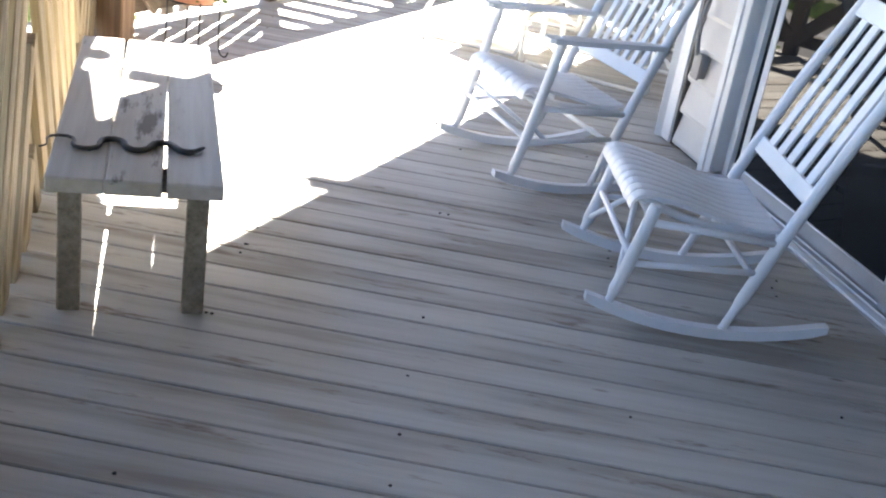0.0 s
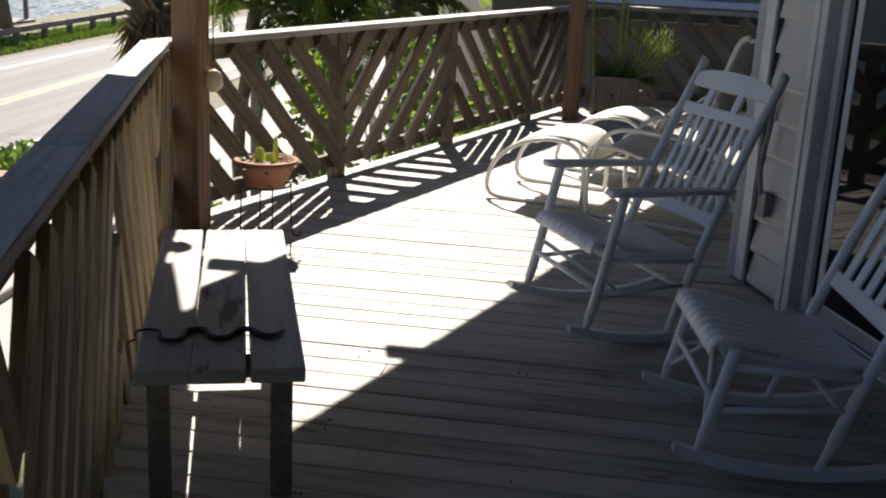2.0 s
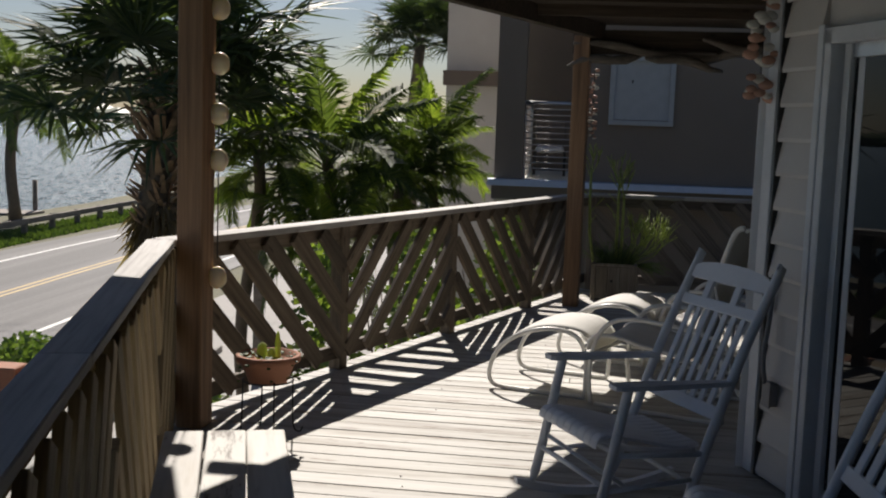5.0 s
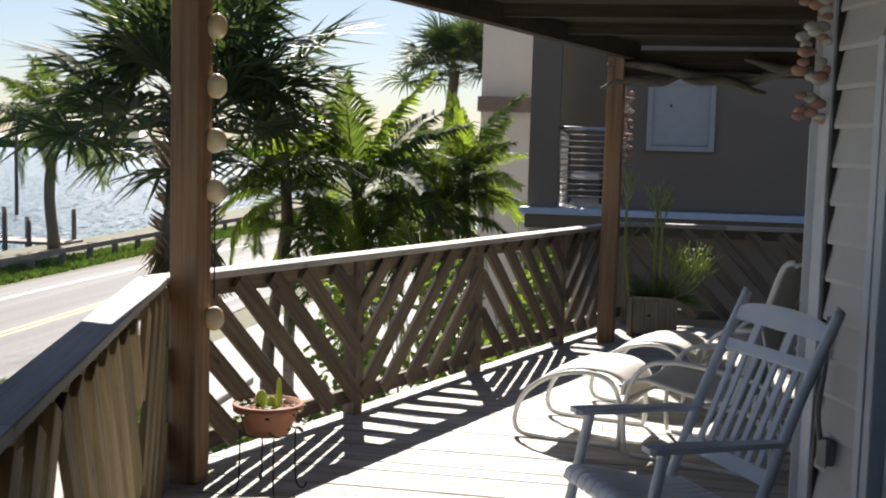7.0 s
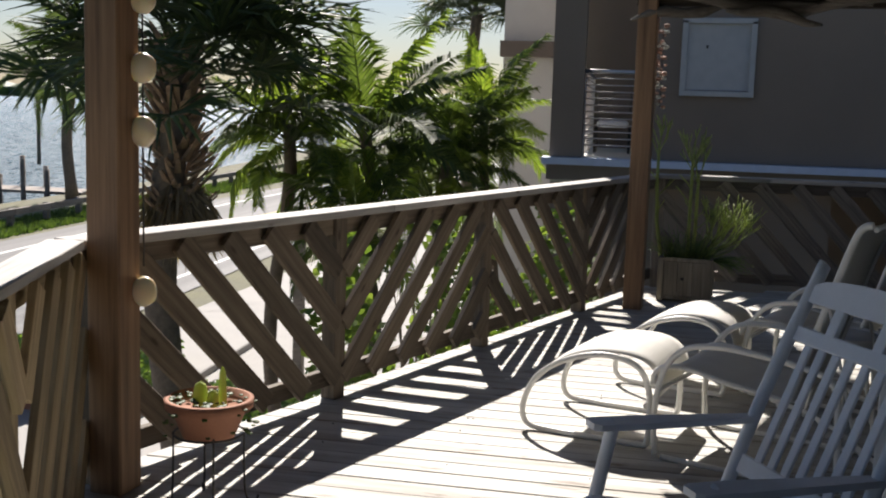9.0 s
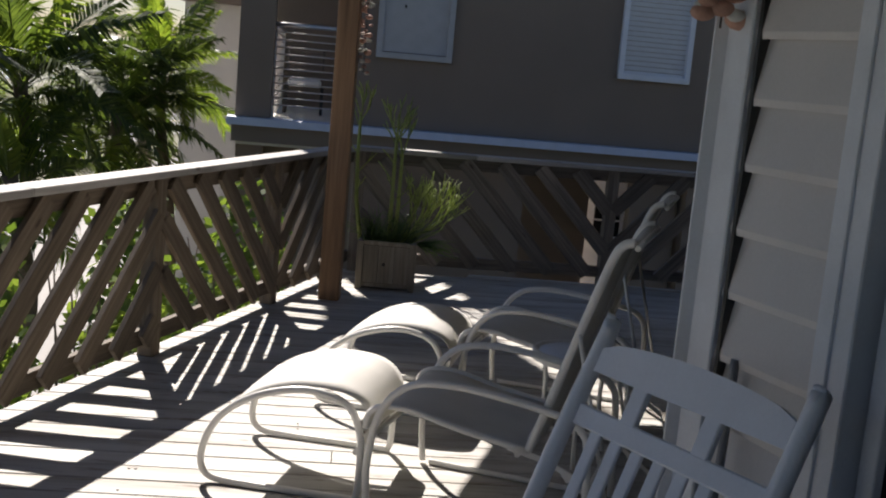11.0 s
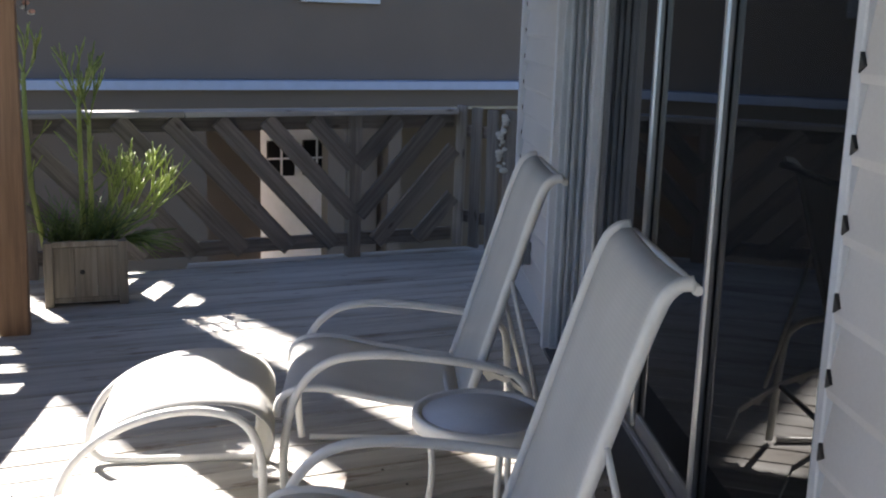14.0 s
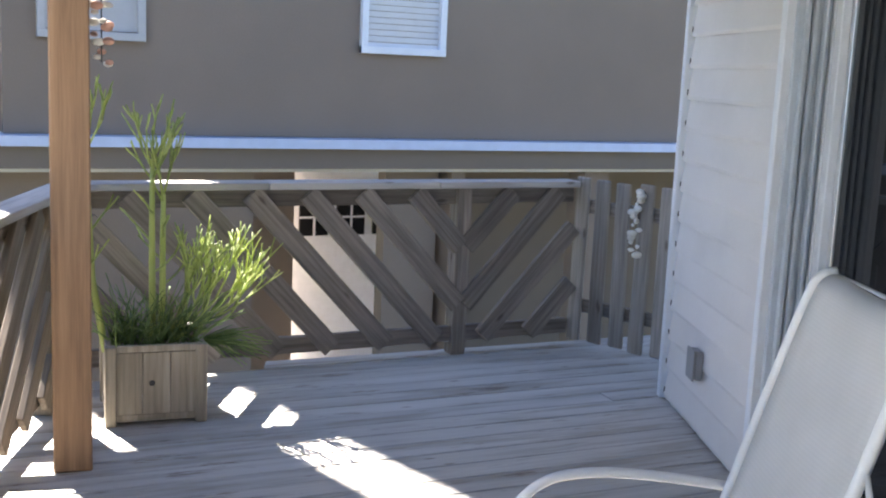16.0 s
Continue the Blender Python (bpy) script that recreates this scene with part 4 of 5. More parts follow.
def cactus_pot():
    root = thing("plant_stand", "black wire plant stand with curled feet and tall legs", "plant stand", at(-1.42, 5.42, 0) @ Matrix.Diagonal((1.15, 1.15, 1.15, 1)))
    part("ring", tube(B(), [(0.115 * math.cos(a * math.tau / 20), 0.115 * math.sin(a * math.tau / 20), 0.26) for a in range(20)], 0.004, 6, closed=True), BLACK, root)
    for k in range(4):
        a = k * math.tau / 4 + 0.5
        c, s = math.cos(a), math.sin(a)
        part("leg", tube(B(), smooth_path([(0.115 * c, 0.115 * s, 0.27), (0.12 * c, 0.12 * s, 0.05), (0.15 * c, 0.15 * s, 0.008), (0.165 * c, 0.165 * s, 0.03)], 4), 0.004, 6), BLACK, root)
    pot = thing("flower_pot", "shallow terracotta pot with small cacti and trailing succulents", "plant pot", at(-1.42, 5.42, 0.285) @ Matrix.Diagonal((1.14, 1.14, 1.1, 1)))
    part("bowl", lathe(B(), [(0, 0.0), (0.085, 0.0), (0.125, 0.10), (0.145, 0.105), (0.147, 0.135), (0.132, 0.137), (0.128, 0.11), (0.0, 0.105)], 32), TERRA, pot)
    rng = random.Random(3)
    for x, y, h, r in ((-0.03, 0.0, 0.09, 0.026), (0.02, -0.02, 0.07, 0.02), (0.035, 0.03, 0.14, 0.014)):
        bm = B()
        prof = [(r * math.sqrt(max(0, 1 - ((k / 8) - 0.15) ** 2)) if k < 8 else 0.002, h * k / 8) for k in range(9)]
        lathe(bm, prof, 14, at(x, y, 0.10))
        part("cactus", bm, STICK, pot)
    bm = B()
    for k in range(90):
        a, d = rng.uniform(0, math.tau), rng.uniform(0.05, 0.17)
        o = Vector((d * math.cos(a), d * math.sin(a), 0.13 if d < 0.13 else rng.uniform(0.02, 0.12)))
        bmesh.ops.create_icosphere(bm, subdivisions=1, radius=rng.uniform(0.007, 0.014), matrix=Matrix.Translation(o) @ Matrix.Diagonal((1, 1, 0.5, 1)))
    part("succulent", bm, SHRUB, pot, "small trailing succulents", kind="stuff")


cactus_pot()


# ---- gate, boxes, decorations ----
PICKET_WOOD = wood("picket_wood", (0.17, 0.15, 0.13), (0.28, 0.255, 0.23), (0.38, 0.35, 0.32), 0.8, relief=0.6)


def gate():
    a, b = Vector((3.22, 11.36, 0)), Vector((3.62, 10.30, 0))
    ang = math.degrees(math.atan2(b.y - a.y, b.x - a.x))
    root = thing("gate", "weathered grey picket gate beside the end of the house", "gate", at(a.x, a.y, 0, 0, 0, ang))
    far = (b - a).length
    for k in range(8):
        x = 0.03 + k * (far - 0.03) / 7.5
        bm = B()
        box(bm, Matrix(), 0.985 - 0.01 * (k % 3), 0.10, 0.022, 0.008)
        part("picket", bm, PICKET_WOOD, root, place=at(x, 0.0, 0.53, 0, 90, 0) @ at(0, 0, 0, 90, 0, 0) @ at(0, 0, 0, 0, 0, (k % 3 - 1) * 0.8))
    for z in (0.25, 0.85):
        part("gate_rail", box(B(), Matrix(), far, 0.03, 0.08, 0.003), GREY_WOOD, root, place=at(far / 2, 0.03, z))
    rng = random.Random(5)
    string = thing("shell_garland", "string of pale shells hanging from a picket", "decoration", at(a.x, a.y, 0, 0, 0, ang))
    for k in range(16):
        bm = B()
        bmesh.ops.create_icosphere(bm, subdivisions=2, radius=rng.uniform(0.014, 0.026), matrix=at(0.43 + rng.uniform(-0.03, 0.03), -0.03, 0.98 - k * 0.024, 0, 0, k * 40) @ Matrix.Diagonal((1.3, 0.7, 0.8, 1)))
        part("shell", bm, CREAM, string, smooth=True)


gate()

dA = (A1 - A0).normalized()
nA = Vector((-dA.y, dA.x, 0))
angA = math.degrees(math.atan2(dA.y, dA.x))
dB = (B1 - A1).normalized()
nB = Vector((-dB.y, dB.x, 0))
angB = math.degrees(math.atan2(dB.y, dB.x))


def outlet(p, ang, label, w=0.07, h=0.11):
    root = thing("socket_box", label, "electrical box", at(p.x, p.y, p.z, 0, 0, ang))
    part("box_body", box(B(), at(0, 0.02, 0), w, 0.04, h, 0.006), GREYBOX, root)
    part("cover", box(B(), at(0, 0.045, 0), w + 0.012, 0.008, h + 0.014, 0.003), GREYBOX, root)
    return root


pB = at_y(A1, B1, 9.72) + nB * 0.02
outlet(Vector((pB.x, pB.y, 0.34)), angB, "grey weatherproof socket box on the siding near the floor", 0.10, 0.13)
pA = at_y(A0, A1, 5.16) + nA * 0.02
outlet(Vector((pA.x, pA.y, 0.44)), angA, "grey weatherproof socket box with a cable on the siding")
cable = part("power_cable", tube(B(), smooth_path([(pA.x - 0.05, pA.y, 0.49), (pA.x - 0.07, pA.y - 0.02, 0.62), (pA.x - 0.045, pA.y + 0.02, 0.78), (pA.x - 0.03, pA.y + 0.05, 1.0)], 6), 0.012, 8), GREYBOX, None, "grey power cable running up the white siding")
tagged(cable, category="cable")
pipe = part("drain_pipe", tube(B(), [(pA.x - 0.03, pA.y + 0.13, 0.0), (pA.x - 0.03, pA.y + 0.13, 0.42)], 0.012, 8), GREYBOX, None, "thin grey pipe at the foot of the siding")
tagged(pipe, category="pipe")

# pale glass floats on the corner post
WARM_GLASS, N_, L_, b_ = material("float_glass", 0.25)
b_.inputs["Base Color"].default_value = (0.85, 0.72, 0.50, 1)
b_.inputs["Subsurface Weight"].default_value = 0.6
b_.inputs["Subsurface Radius"].default_value = (0.05, 0.04, 0.02)
string = thing("float_string", "string of pale round shells hanging down the brown post", "decoration", at(POST_A.x + 0.11, POST_A.y + 0.03, 0))
part("cord", tube(B(), [(0.0, 0.0, 0.9), (0.0, 0.0, 2.45)], 0.004, 6), BLACK, string)
for z in (0.80, 1.42, 1.66, 1.92, 2.2):
    bm = B()
    bmesh.ops.create_icosphere(bm, subdivisions=3, radius=0.060, matrix=at(0.0, 0.0, z) @ Matrix.Diagonal((0.9, 0.55, 1, 1)))
    for v in bm.verts:
        v.co += Vector((noise.noise(v.co * 25) * 0.004, 0, noise.noise(v.co * 22 + Vector((5, 5, 5))) * 0.004))
    part("shell", bm, WARM_GLASS, string, smooth=True)


CORAL = plain("shell_pink", (0.55, 0.32, 0.24), 0.6, amount=0.3)


def garland(name, p, z0, z1, n, r, label, seed):
    rng = random.Random(seed)
    root = thing(name, label, "decoration", at(p.x, p.y, 0))
    part("cord", tube(B(), [(0, 0, z0), (0, 0, z1)], 0.003, 5), BLACK, root)
    for k in range(n):
        z = z1 - (z1 - z0) * (k + 0.5) / n
        for j in range(4):
            bm = B()
            bmesh.ops.create_icosphere(bm, subdivisions=2, radius=r * rng.uniform(0.35, 0.6), matrix=at(rng.uniform(-r, r), rng.uniform(-r, r) * 0.5, z + rng.uniform(-r, r)) @ Matrix.Diagonal((1.2, 0.7, 0.8, 1)))
            part("shell", bm, CORAL if rng.random() < 0.6 else CREAM, root, smooth=True)


garland("shell_garland", A1 + nA * 0.10 - dA * 0.02, 1.80, 2.42, 10, 0.055, "string of pink and cream shells hanging by the corner trim", 2)
garland("shell_garland", POST_B + Vector((0.12, 0.02, 0)), 1.58, 2.2, 12, 0.035, "long string of pink shells hanging beside the roof post", 4)

DRIFT = wood("driftwood", (0.10, 0.085, 0.07), (0.19, 0.165, 0.14), (0.30, 0.27, 0.23), 0.85)
rng = random.Random(9)
for k, (x, y, z, L, a) in enumerate(((0.75, 10.18, 2.38, 1.3, 4), (1.35, 10.18, 2.33, 0.9, -6), (1.1, 10.12, 2.28, 0.7, 8), (0.45, 10.2, 2.30, 0.8, -10), (1.7, 10.15, 2.42, 0.9, 5))):
    pts = [(-L / 2 + L * j / 6, 0.02 * math.sin(j * 1.9 + k), 0.03 * math.sin(j * 1.3 + k * 2)) for j in range(7)]
    ob = part("driftwood", tube(B(), pts, [0.012, 0.03, 0.045, 0.04, 0.045, 0.03, 0.012], 9), DRIFT, None, "grey driftwood branch fixed along the roof beam", at(x, y, z, 0, a, 0))
    tagged(ob, category="decoration")

# balcony rail of the neighbour
RAIL_STEEL = plain("rail_steel", (0.55, 0.50, 0.47), 0.45, amount=0.1)
bal = thing("balcony_railing", "steel balcony railing with thin horizontal cables", "railing", at(-0.25, NY, 0))
for k in range(11):
    part("cable", tube(B(), [(-0.26, 0.35, 1.06 + k * 0.087), (-0.26, 3.5, 1.06 + k * 0.087)], 0.011, 5), RAIL_STEEL, bal)
    part("cable", tube(B(), [(-0.26, 0.12, 1.06 + k * 0.087), (0.62, 0.12, 1.06 + k * 0.087)], 0.009, 5), RAIL_STEEL, bal)
part("handrail", tube(B(), [(-0.26, 3.5, 2.02), (-0.26, 0.12, 2.02), (0.62, 0.12, 2.02)], 0.028, 8), ALU, bal)
for x, y in ((-0.26, 0.36), (-0.26, 1.4), (-0.26, 2.4), (-0.26, 3.5)):
    part("upright", box(B(), Matrix(), 0.04, 0.04, 1.1), ALU, bal, place=at(x, y, 1.45))


# ---- palms ----
def frond_mesh(name, L, droop, leaf, n, mat, width=0.028, v=0.5, seed=0):
    """A feather frond along +x that arches down."""
    rng = random.Random(seed)
    bm = B()
    pts = []
    for k in range(13):
        s = k / 12
        pts.append(Vector((L * s * (1 - 0.18 * droop * s), 0, L * (0.42 * s - droop * s * s))))
    tube(bm, pts, [0.018 * (1 - k / 13) + 0.003 for k in range(13)], 4)
    for k in range(n):
        s = 0.12 + 0.88 * k / (n - 1)
        i = min(int(s * 12), 11)
        p = pts[i].lerp(pts[i + 1], s * 12 - i)
        t = (pts[i + 1] - pts[i]).normalized()
        up = Vector((-t.z, 0, t.x))
        ll = leaf * (math.sin(min(1, s * 1.15 + 0.12) * math.pi * 0.93) * 0.8 + 0.22) * rng.uniform(0.85, 1.1)
        for side in (-1, 1):
            d = (t * rng.uniform(0.9, 1.25) + Vector((0, side, 0)) + up * (v + rng.uniform(-0.15, 0.15))).normalized()
            tip = p + d * ll + Vector((0, 0, -ll * rng.uniform(0.3, 0.7)))
            mid = p + d * ll * 0.55
            wv = t * width * 0.5
            a, b = bm.verts.new(p - wv * 0.5), bm.verts.new(p + wv * 0.5)
            c, e = bm.verts.new(mid + wv), bm.verts.new(mid - wv)
            f = bm.verts.new(tip)
            bm.faces.new((a, b, c, e))
            bm.faces.new((e, c, f))
    me = bpy.data.meshes.new(name)
    bm.to_mesh(me)
    bm.free()
    me.materials.append(mat)
    return me


def fan_mesh(name, stalk, r, n, mat, seed=0):
    rng = random.Random(seed)
    bm = B()
    tube(bm, [(0, 0, 0), (stalk * 0.5, 0, stalk * 0.12), (stalk, 0, 0.0)], [0.018, 0.014, 0.010], 4)
    for k in range(n):
        a = radians(-130 + 260 * k / (n - 1))
        L = r * (1 - 0.25 * abs(a) / 2.4) * rng.uniform(0.85, 1.08)
        d = Vector((math.cos(a), math.sin(a), 0.25 - 0.2 * rng.random()))
        o = Vector((stalk, 0, 0))
        w = Vector((-math.sin(a), math.cos(a), 0)) * 0.028
        m1 = o + d * L * 0.5
        tip = o + d * L + Vector((0, 0, -L * rng.uniform(0.1, 0.4)))
        a1, b1, c1, e1, f1 = (bm.verts.new(q) for q in (o - w * 0.3, o + w * 0.3, m1 + w, m1 - w, tip))
        mid = bm.verts.new(m1 + Vector((0, 0, 0.02)))
        bm.faces.new((a1, b1, c1, mid))
        bm.faces.new((a1, mid, e1))
        bm.faces.new((e1, mid, f1))
        bm.faces.new((mid, c1, f1))
    me = bpy.data.meshes.new(name)
    bm.to_mesh(me)
    bm.free()
    me.materials.append(mat)
    return me


FR = [frond_mesh("frond", 2.0, d, 0.66, 56, PALM, 0.046, 0.35, k) for k, d in enumerate((0.30, 0.55, 0.85))]
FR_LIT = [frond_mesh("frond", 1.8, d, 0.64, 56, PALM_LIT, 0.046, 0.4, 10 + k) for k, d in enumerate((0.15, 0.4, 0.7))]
FAN = [fan_mesh("frond", s, r, 30, SABAL, k) for k, (s, r) in enumerate(((1.1, 0.95), (1.3, 1.0), (0.9, 0.9)))]


def palm(p, top, label, kind="feather", n=26, size=1.0, trunk_r=0.14, seed=0, boots=False, lit=None):
    rng = random.Random(seed)
    root = thing("palm_tree", label, "tree", at(p[0], p[1], GROUND))
    H = top - GROUND
    pts = [(0.12 * math.sin(k * 0.8 + seed), 0.1 * math.cos(k * 0.7 + seed), H * k / 8) for k in range(9)]
    pts[0] = (pts[0][0], pts[0][1], -0.1)
    part("trunk", tube(B(), pts, [trunk_r * (1.25 if k == 0 else 1 - 0.02 * k) for k in range(9)], 12), BARK, root)
    if boots:
        bm = B()
        for k in range(230):
            u = (k + rng.uniform(-1.5, 1.5)) / 230
            z = H * (0.66 + 0.36 * u)
            a = k * 2.4 + rng.uniform(-0.5, 0.5)
            rr = trunk_r * rng.uniform(0.7, 1.0)
            o = Vector((pts[7][0] + rr * math.cos(a), pts[7][1] + rr * math.sin(a), z))
            lift = rng.uniform(0.2, 1.3) + 0.7 * u
            d = Vector((math.cos(a), math.sin(a), lift)).normalized()
            L = rng.uniform(0.16, 0.42)
            m, far = beam_matrix(o, o + d * L, (math.cos(a), math.sin(a), 0.01))
            wd = rng.uniform(0.05, 0.12)
            c = [bm.verts.new(m @ Vector((x * far, y * wd, zz))) for x, y, zz in ((-0.5, -0.5, -0.012), (-0.5, 0.5, -0.012), (-0.5, 0.5, 0.02), (-0.5, -0.5, 0.02), (0.5, -0.22, -0.006), (0.35, 0.30, -0.006), (0.42, 0.26, 0.012), (0.5, -0.18, 0.012))]
            for q in ((0, 1, 2, 3), (4, 7, 6, 5), (0, 4, 5, 1), (1, 5, 6, 2), (2, 6, 7, 3), (3, 7, 4, 0)):
                bm.faces.new([c[j] for j in q])
        part("leaf_base", bm, BOOTS, root, "split brown leaf bases", kind="stuff")
        bm = B()
        for k in range(520):
            a = rng.uniform(0, math.tau)
            z = H * rng.uniform(0.64, 0.74)
            o = Vector((pts[7][0] + trunk_r * math.cos(a), pts[7][1] + trunk_r * math.sin(a), z))
            q = Vector((math.cos(a) * rng.uniform(0.1, 0.55), math.sin(a) * rng.uniform(0.1, 0.55), -rng.uniform(0.3, 0.8))) * rng.uniform(0.4, 0.9)
            w = Vector((-math.sin(a), math.cos(a), 0)) * rng.uniform(0.012, 0.03)
            vs = [bm.verts.new(v) for v in (o - w, o + w, o + q * 0.6 + w + Vector((math.cos(a), math.sin(a), 0)) * 0.04, o + q)]
            bm.faces.new(vs)
        part("dead_skirt", bm, DEAD, root, "hanging dry brown leaf strips", kind="stuff")
    for k in range(n):
        s = k / n
        up = 68 - 78 * s if kind == "feather" else 88 - 78 * s
        up += rng.uniform(-8, 8)
        az = k * 137.5 + rng.uniform(-12, 12)
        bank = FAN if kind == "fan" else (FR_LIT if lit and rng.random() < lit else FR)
        me = bank[min(int(s * 3), 2)] if kind != "fan" else rng.choice(bank)
        sc = size * rng.uniform(0.8, 1.1)
        m = at(pts[8][0], pts[8][1], H - 0.12 - 0.25 * s, 0, 0, az) @ at(0, 0, 0, 0, -up + 22, 0) @ at(0, 0, 0, rng.uniform(-25, 25), 0, 0) @ Matrix.Diagonal((sc, sc, sc, 1))
        piece("frond", me, root, m)
    return root


palm((-5.12, 13.6), 2.0, "tall cabbage palm with fan leaves and split leaf bases", "fan", 46, 1.22, 0.21, 1, True)
palm((-4.45, 15.6), 1.2, "small feather palm with a slim trunk and arching green fronds", "feather", 18, 0.75, 0.10, 2, lit=0.5)
palm((-3.5, 16.4), 1.15, "tall feather palm with upright bright green fronds", "feather", 22, 1.1, 0.10, 3, lit=0.45)
palm((-3.15, 15.2), 0.1, "low feather palm with drooping dark green fronds", "feather", 16, 0.7, 0.10, 4, lit=0.25)
palm((-1.95, 18.0), 1.45, "feather palm with bright fronds before the pale building", "feather", 20, 0.7, 0.09, 5, lit=0.7)
palm((-2.45, 17.2), 0.75, "feather palm with arching fronds among the others", "feather", 20, 0.8, 0.10, 6, lit=0.3)
palm((-4.0, 30.0), 4.0, "distant cabbage palm with round crown above the palms", "fan", 44, 1.0, 0.17, 7)
palm((-26.0, 50.0), 2.9, "roadside coconut palm with long drooping fronds by the water", "feather", 26, 1.9, 0.28, 8)


# ---- shrubs ----
def shrub(name, x0, y0, x1, y1, w, h, n, leaf, label, seed, mat=None, z=GROUND):
    rng = random.Random(seed)
    root = thing(name, label, "shrub", at(0, 0, z))
    verts, faces = [], []
    for k in range(n):
        s = rng.random()
        u, v = rng.uniform(-1, 1), rng.random()
        bump_h = h * (0.75 + 0.25 * math.sin(s * 17 + seed))
        edge = math.sqrt(max(0, 1 - (v * 0.95) ** 2))
        nx, ny = -(y1 - y0), (x1 - x0)
        nl = math.hypot(nx, ny)
        p = Vector((x0 + (x1 - x0) * s + nx / nl * u * w * edge, y0 + (y1 - y0) * s + ny / nl * u * w * edge, bump_h * v + rng.uniform(-0.03, 0.05)))
        a, b = rng.uniform(0, math.tau), rng.uniform(-0.9, 0.9)
        d = Vector((math.cos(a) * math.cos(b), math.sin(a) * math.cos(b), math.sin(b)))
        q = d.orthogonal().normalized() * leaf * 0.32
        i = len(verts)
        verts += [p, p + d * leaf * 0.5 + q, p + d * leaf, p + d * leaf * 0.5 - q]
        faces.append((i, i + 1, i + 2, i + 3))
    me = bpy.data.meshes.new("foliage")
    me.from_pydata(verts, [], faces)
    me.materials.append(mat or SHRUB)
    ob = new("foliage", me)
    ob.parent = root
    bm = B()
    L = math.hypot(x1 - x0, y1 - y0)
    for k in range(int(max(3, L * 4))):
        s = rng.random()
        o = Vector((x0 + (x1 - x0) * s + rng.uniform(-w, w) * 0.4, y0 + (y1 - y0) * s, 0))
        tube(bm, [o, o + Vector((rng.uniform(-0.1, 0.1), rng.uniform(-0.1, 0.1), h * 0.5)), o + Vector((rng.uniform(-0.3, 0.3), rng.uniform(-0.3, 0.3), h * 0.85))], [0.02, 0.014, 0.006], 5)
    part("branches", bm, BARK, root, kind="stuff")
    return root


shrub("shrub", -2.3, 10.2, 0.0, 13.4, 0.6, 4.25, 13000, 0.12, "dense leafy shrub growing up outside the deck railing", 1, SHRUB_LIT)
shrub("shrub", -4.6, 12.6, -2.2, 14.6, 0.9, 1.0, 4200, 0.12, "low glossy shrub under the palms", 2)
shrub("hedge", -14.0, 19.6, -8.2, 20.3, 1.3, 0.85, 9000, 0.13, "clipped green hedge beside the road", 3, STICK_DARK)
shrub("hedge", -8.4, 19.2, -4.6, 17.8, 0.5, 0.5, 4200, 0.11, "low green hedge beside the paved drive", 4, STICK_DARK)
shrub("shrub", -4.6, 9.6, -3.4, 12.4, 0.5, 0.7, 2200, 0.11, "low green shrub outside below the deck", 8)
shrub("shrub", -1.7, 16.5, -1.5, 22.0, 0.7, 1.8, 4200, 0.14, "leafy green shrub along the neighbour's wall", 5)
shrub("shrub", 5.5, 17.5, 9.5, 18.0, 0.5, 1.6, 2600, 0.14, "green shrub behind the open ground floor", 6)

# rough verge grass, one object
rng = random.Random(21)
verts, faces = [], []
for k in range(26000):
    y = rng.uniform(22, 75)
    x = rng.uniform(-23.6, -21.0) + (0.0 if y < 50 else (y - 50) * 0.03)
    h = rng.uniform(0.06, 0.24)
    a = rng.uniform(0, math.tau)
    i = len(verts)
    d = Vector((math.cos(a), math.sin(a), 0)) * 0.05
    p = Vector((x, y, GROUND))
    verts += [p - d, p + d, p + Vector((rng.uniform(-0.1, 0.1), rng.uniform(-0.1, 0.1), h))]
    faces.append((i, i + 1, i + 2))
me = bpy.data.meshes.new("grass")
me.from_pydata(verts, [], faces)
me.materials.append(SHRUB)
tagged(new("grass", me), "rough green grass on the bank by the water", "grass", kind="stuff")

# ---- roadside rail, dock, poles ----
rail = thing("roadside_rail", "low timber guard rail on posts along the water", "guard rail", at(-22.2, 0, GROUND))
for k in range(26):
    y = 18 + k * 2.6
    part("rail_post", box(B(), Matrix(), 0.22, 0.22, 0.75, 0.01), GREY_WOOD, rail, place=at(-0.02 * k, y, 0.37, 0, 0, 3))
    part("rail_beam", box(B(), Matrix(), 2.58, 0.12, 0.24, 0.01), GREY_WOOD, rail, place=at(-0.02 * k + 0.16, y + 1.3, 0.62, 0, 0, 90.4))
dock = thing("dock", "weathered timber dock on piles in the water", "dock", at(-27, 52, GROUND - 0.9))
for k in range(13):
    for s in (0, 2.2):
        part("pile", tube(B(), [(-k * 1.3, s, -1.0), (-k * 1.3, s, 1.6 + 0.5 * ((k * 7 + int(s)) % 3))], 0.13, 7), GREY_WOOD, dock)
part("dock_deck", box(B(), at(-8, 1.1, 0.95), 17, 2.2, 0.15), GREY_WOOD, dock)
for x, y, h in ((-29, 44, 3.4), (-47, 84, 6.5), (-30, 40, 2.6), (-33, 43, 2.4)):
    ob = part("mooring_pile", tube(B(), [(0, 0, -1), (0, 0, h)], 0.16, 8), BARK, None, "dark timber mooring pile standing in the water", at(x, y, GROUND - 0.9))
    tagged(ob, category="pile")
pole = thing("utility_pole", "tall timber utility pole with a crossarm and cables", "pole", at(-4.2, 44, GROUND))
part("pole", tube(B(), [(0, 0, -0.2), (0, 0, 13.0)], [0.16, 0.11], 10), BARK, pole)
part("crossarm", box(B(), at(0, 0, 12.2), 2.2, 0.1, 0.12, 0.01), BARK, pole)
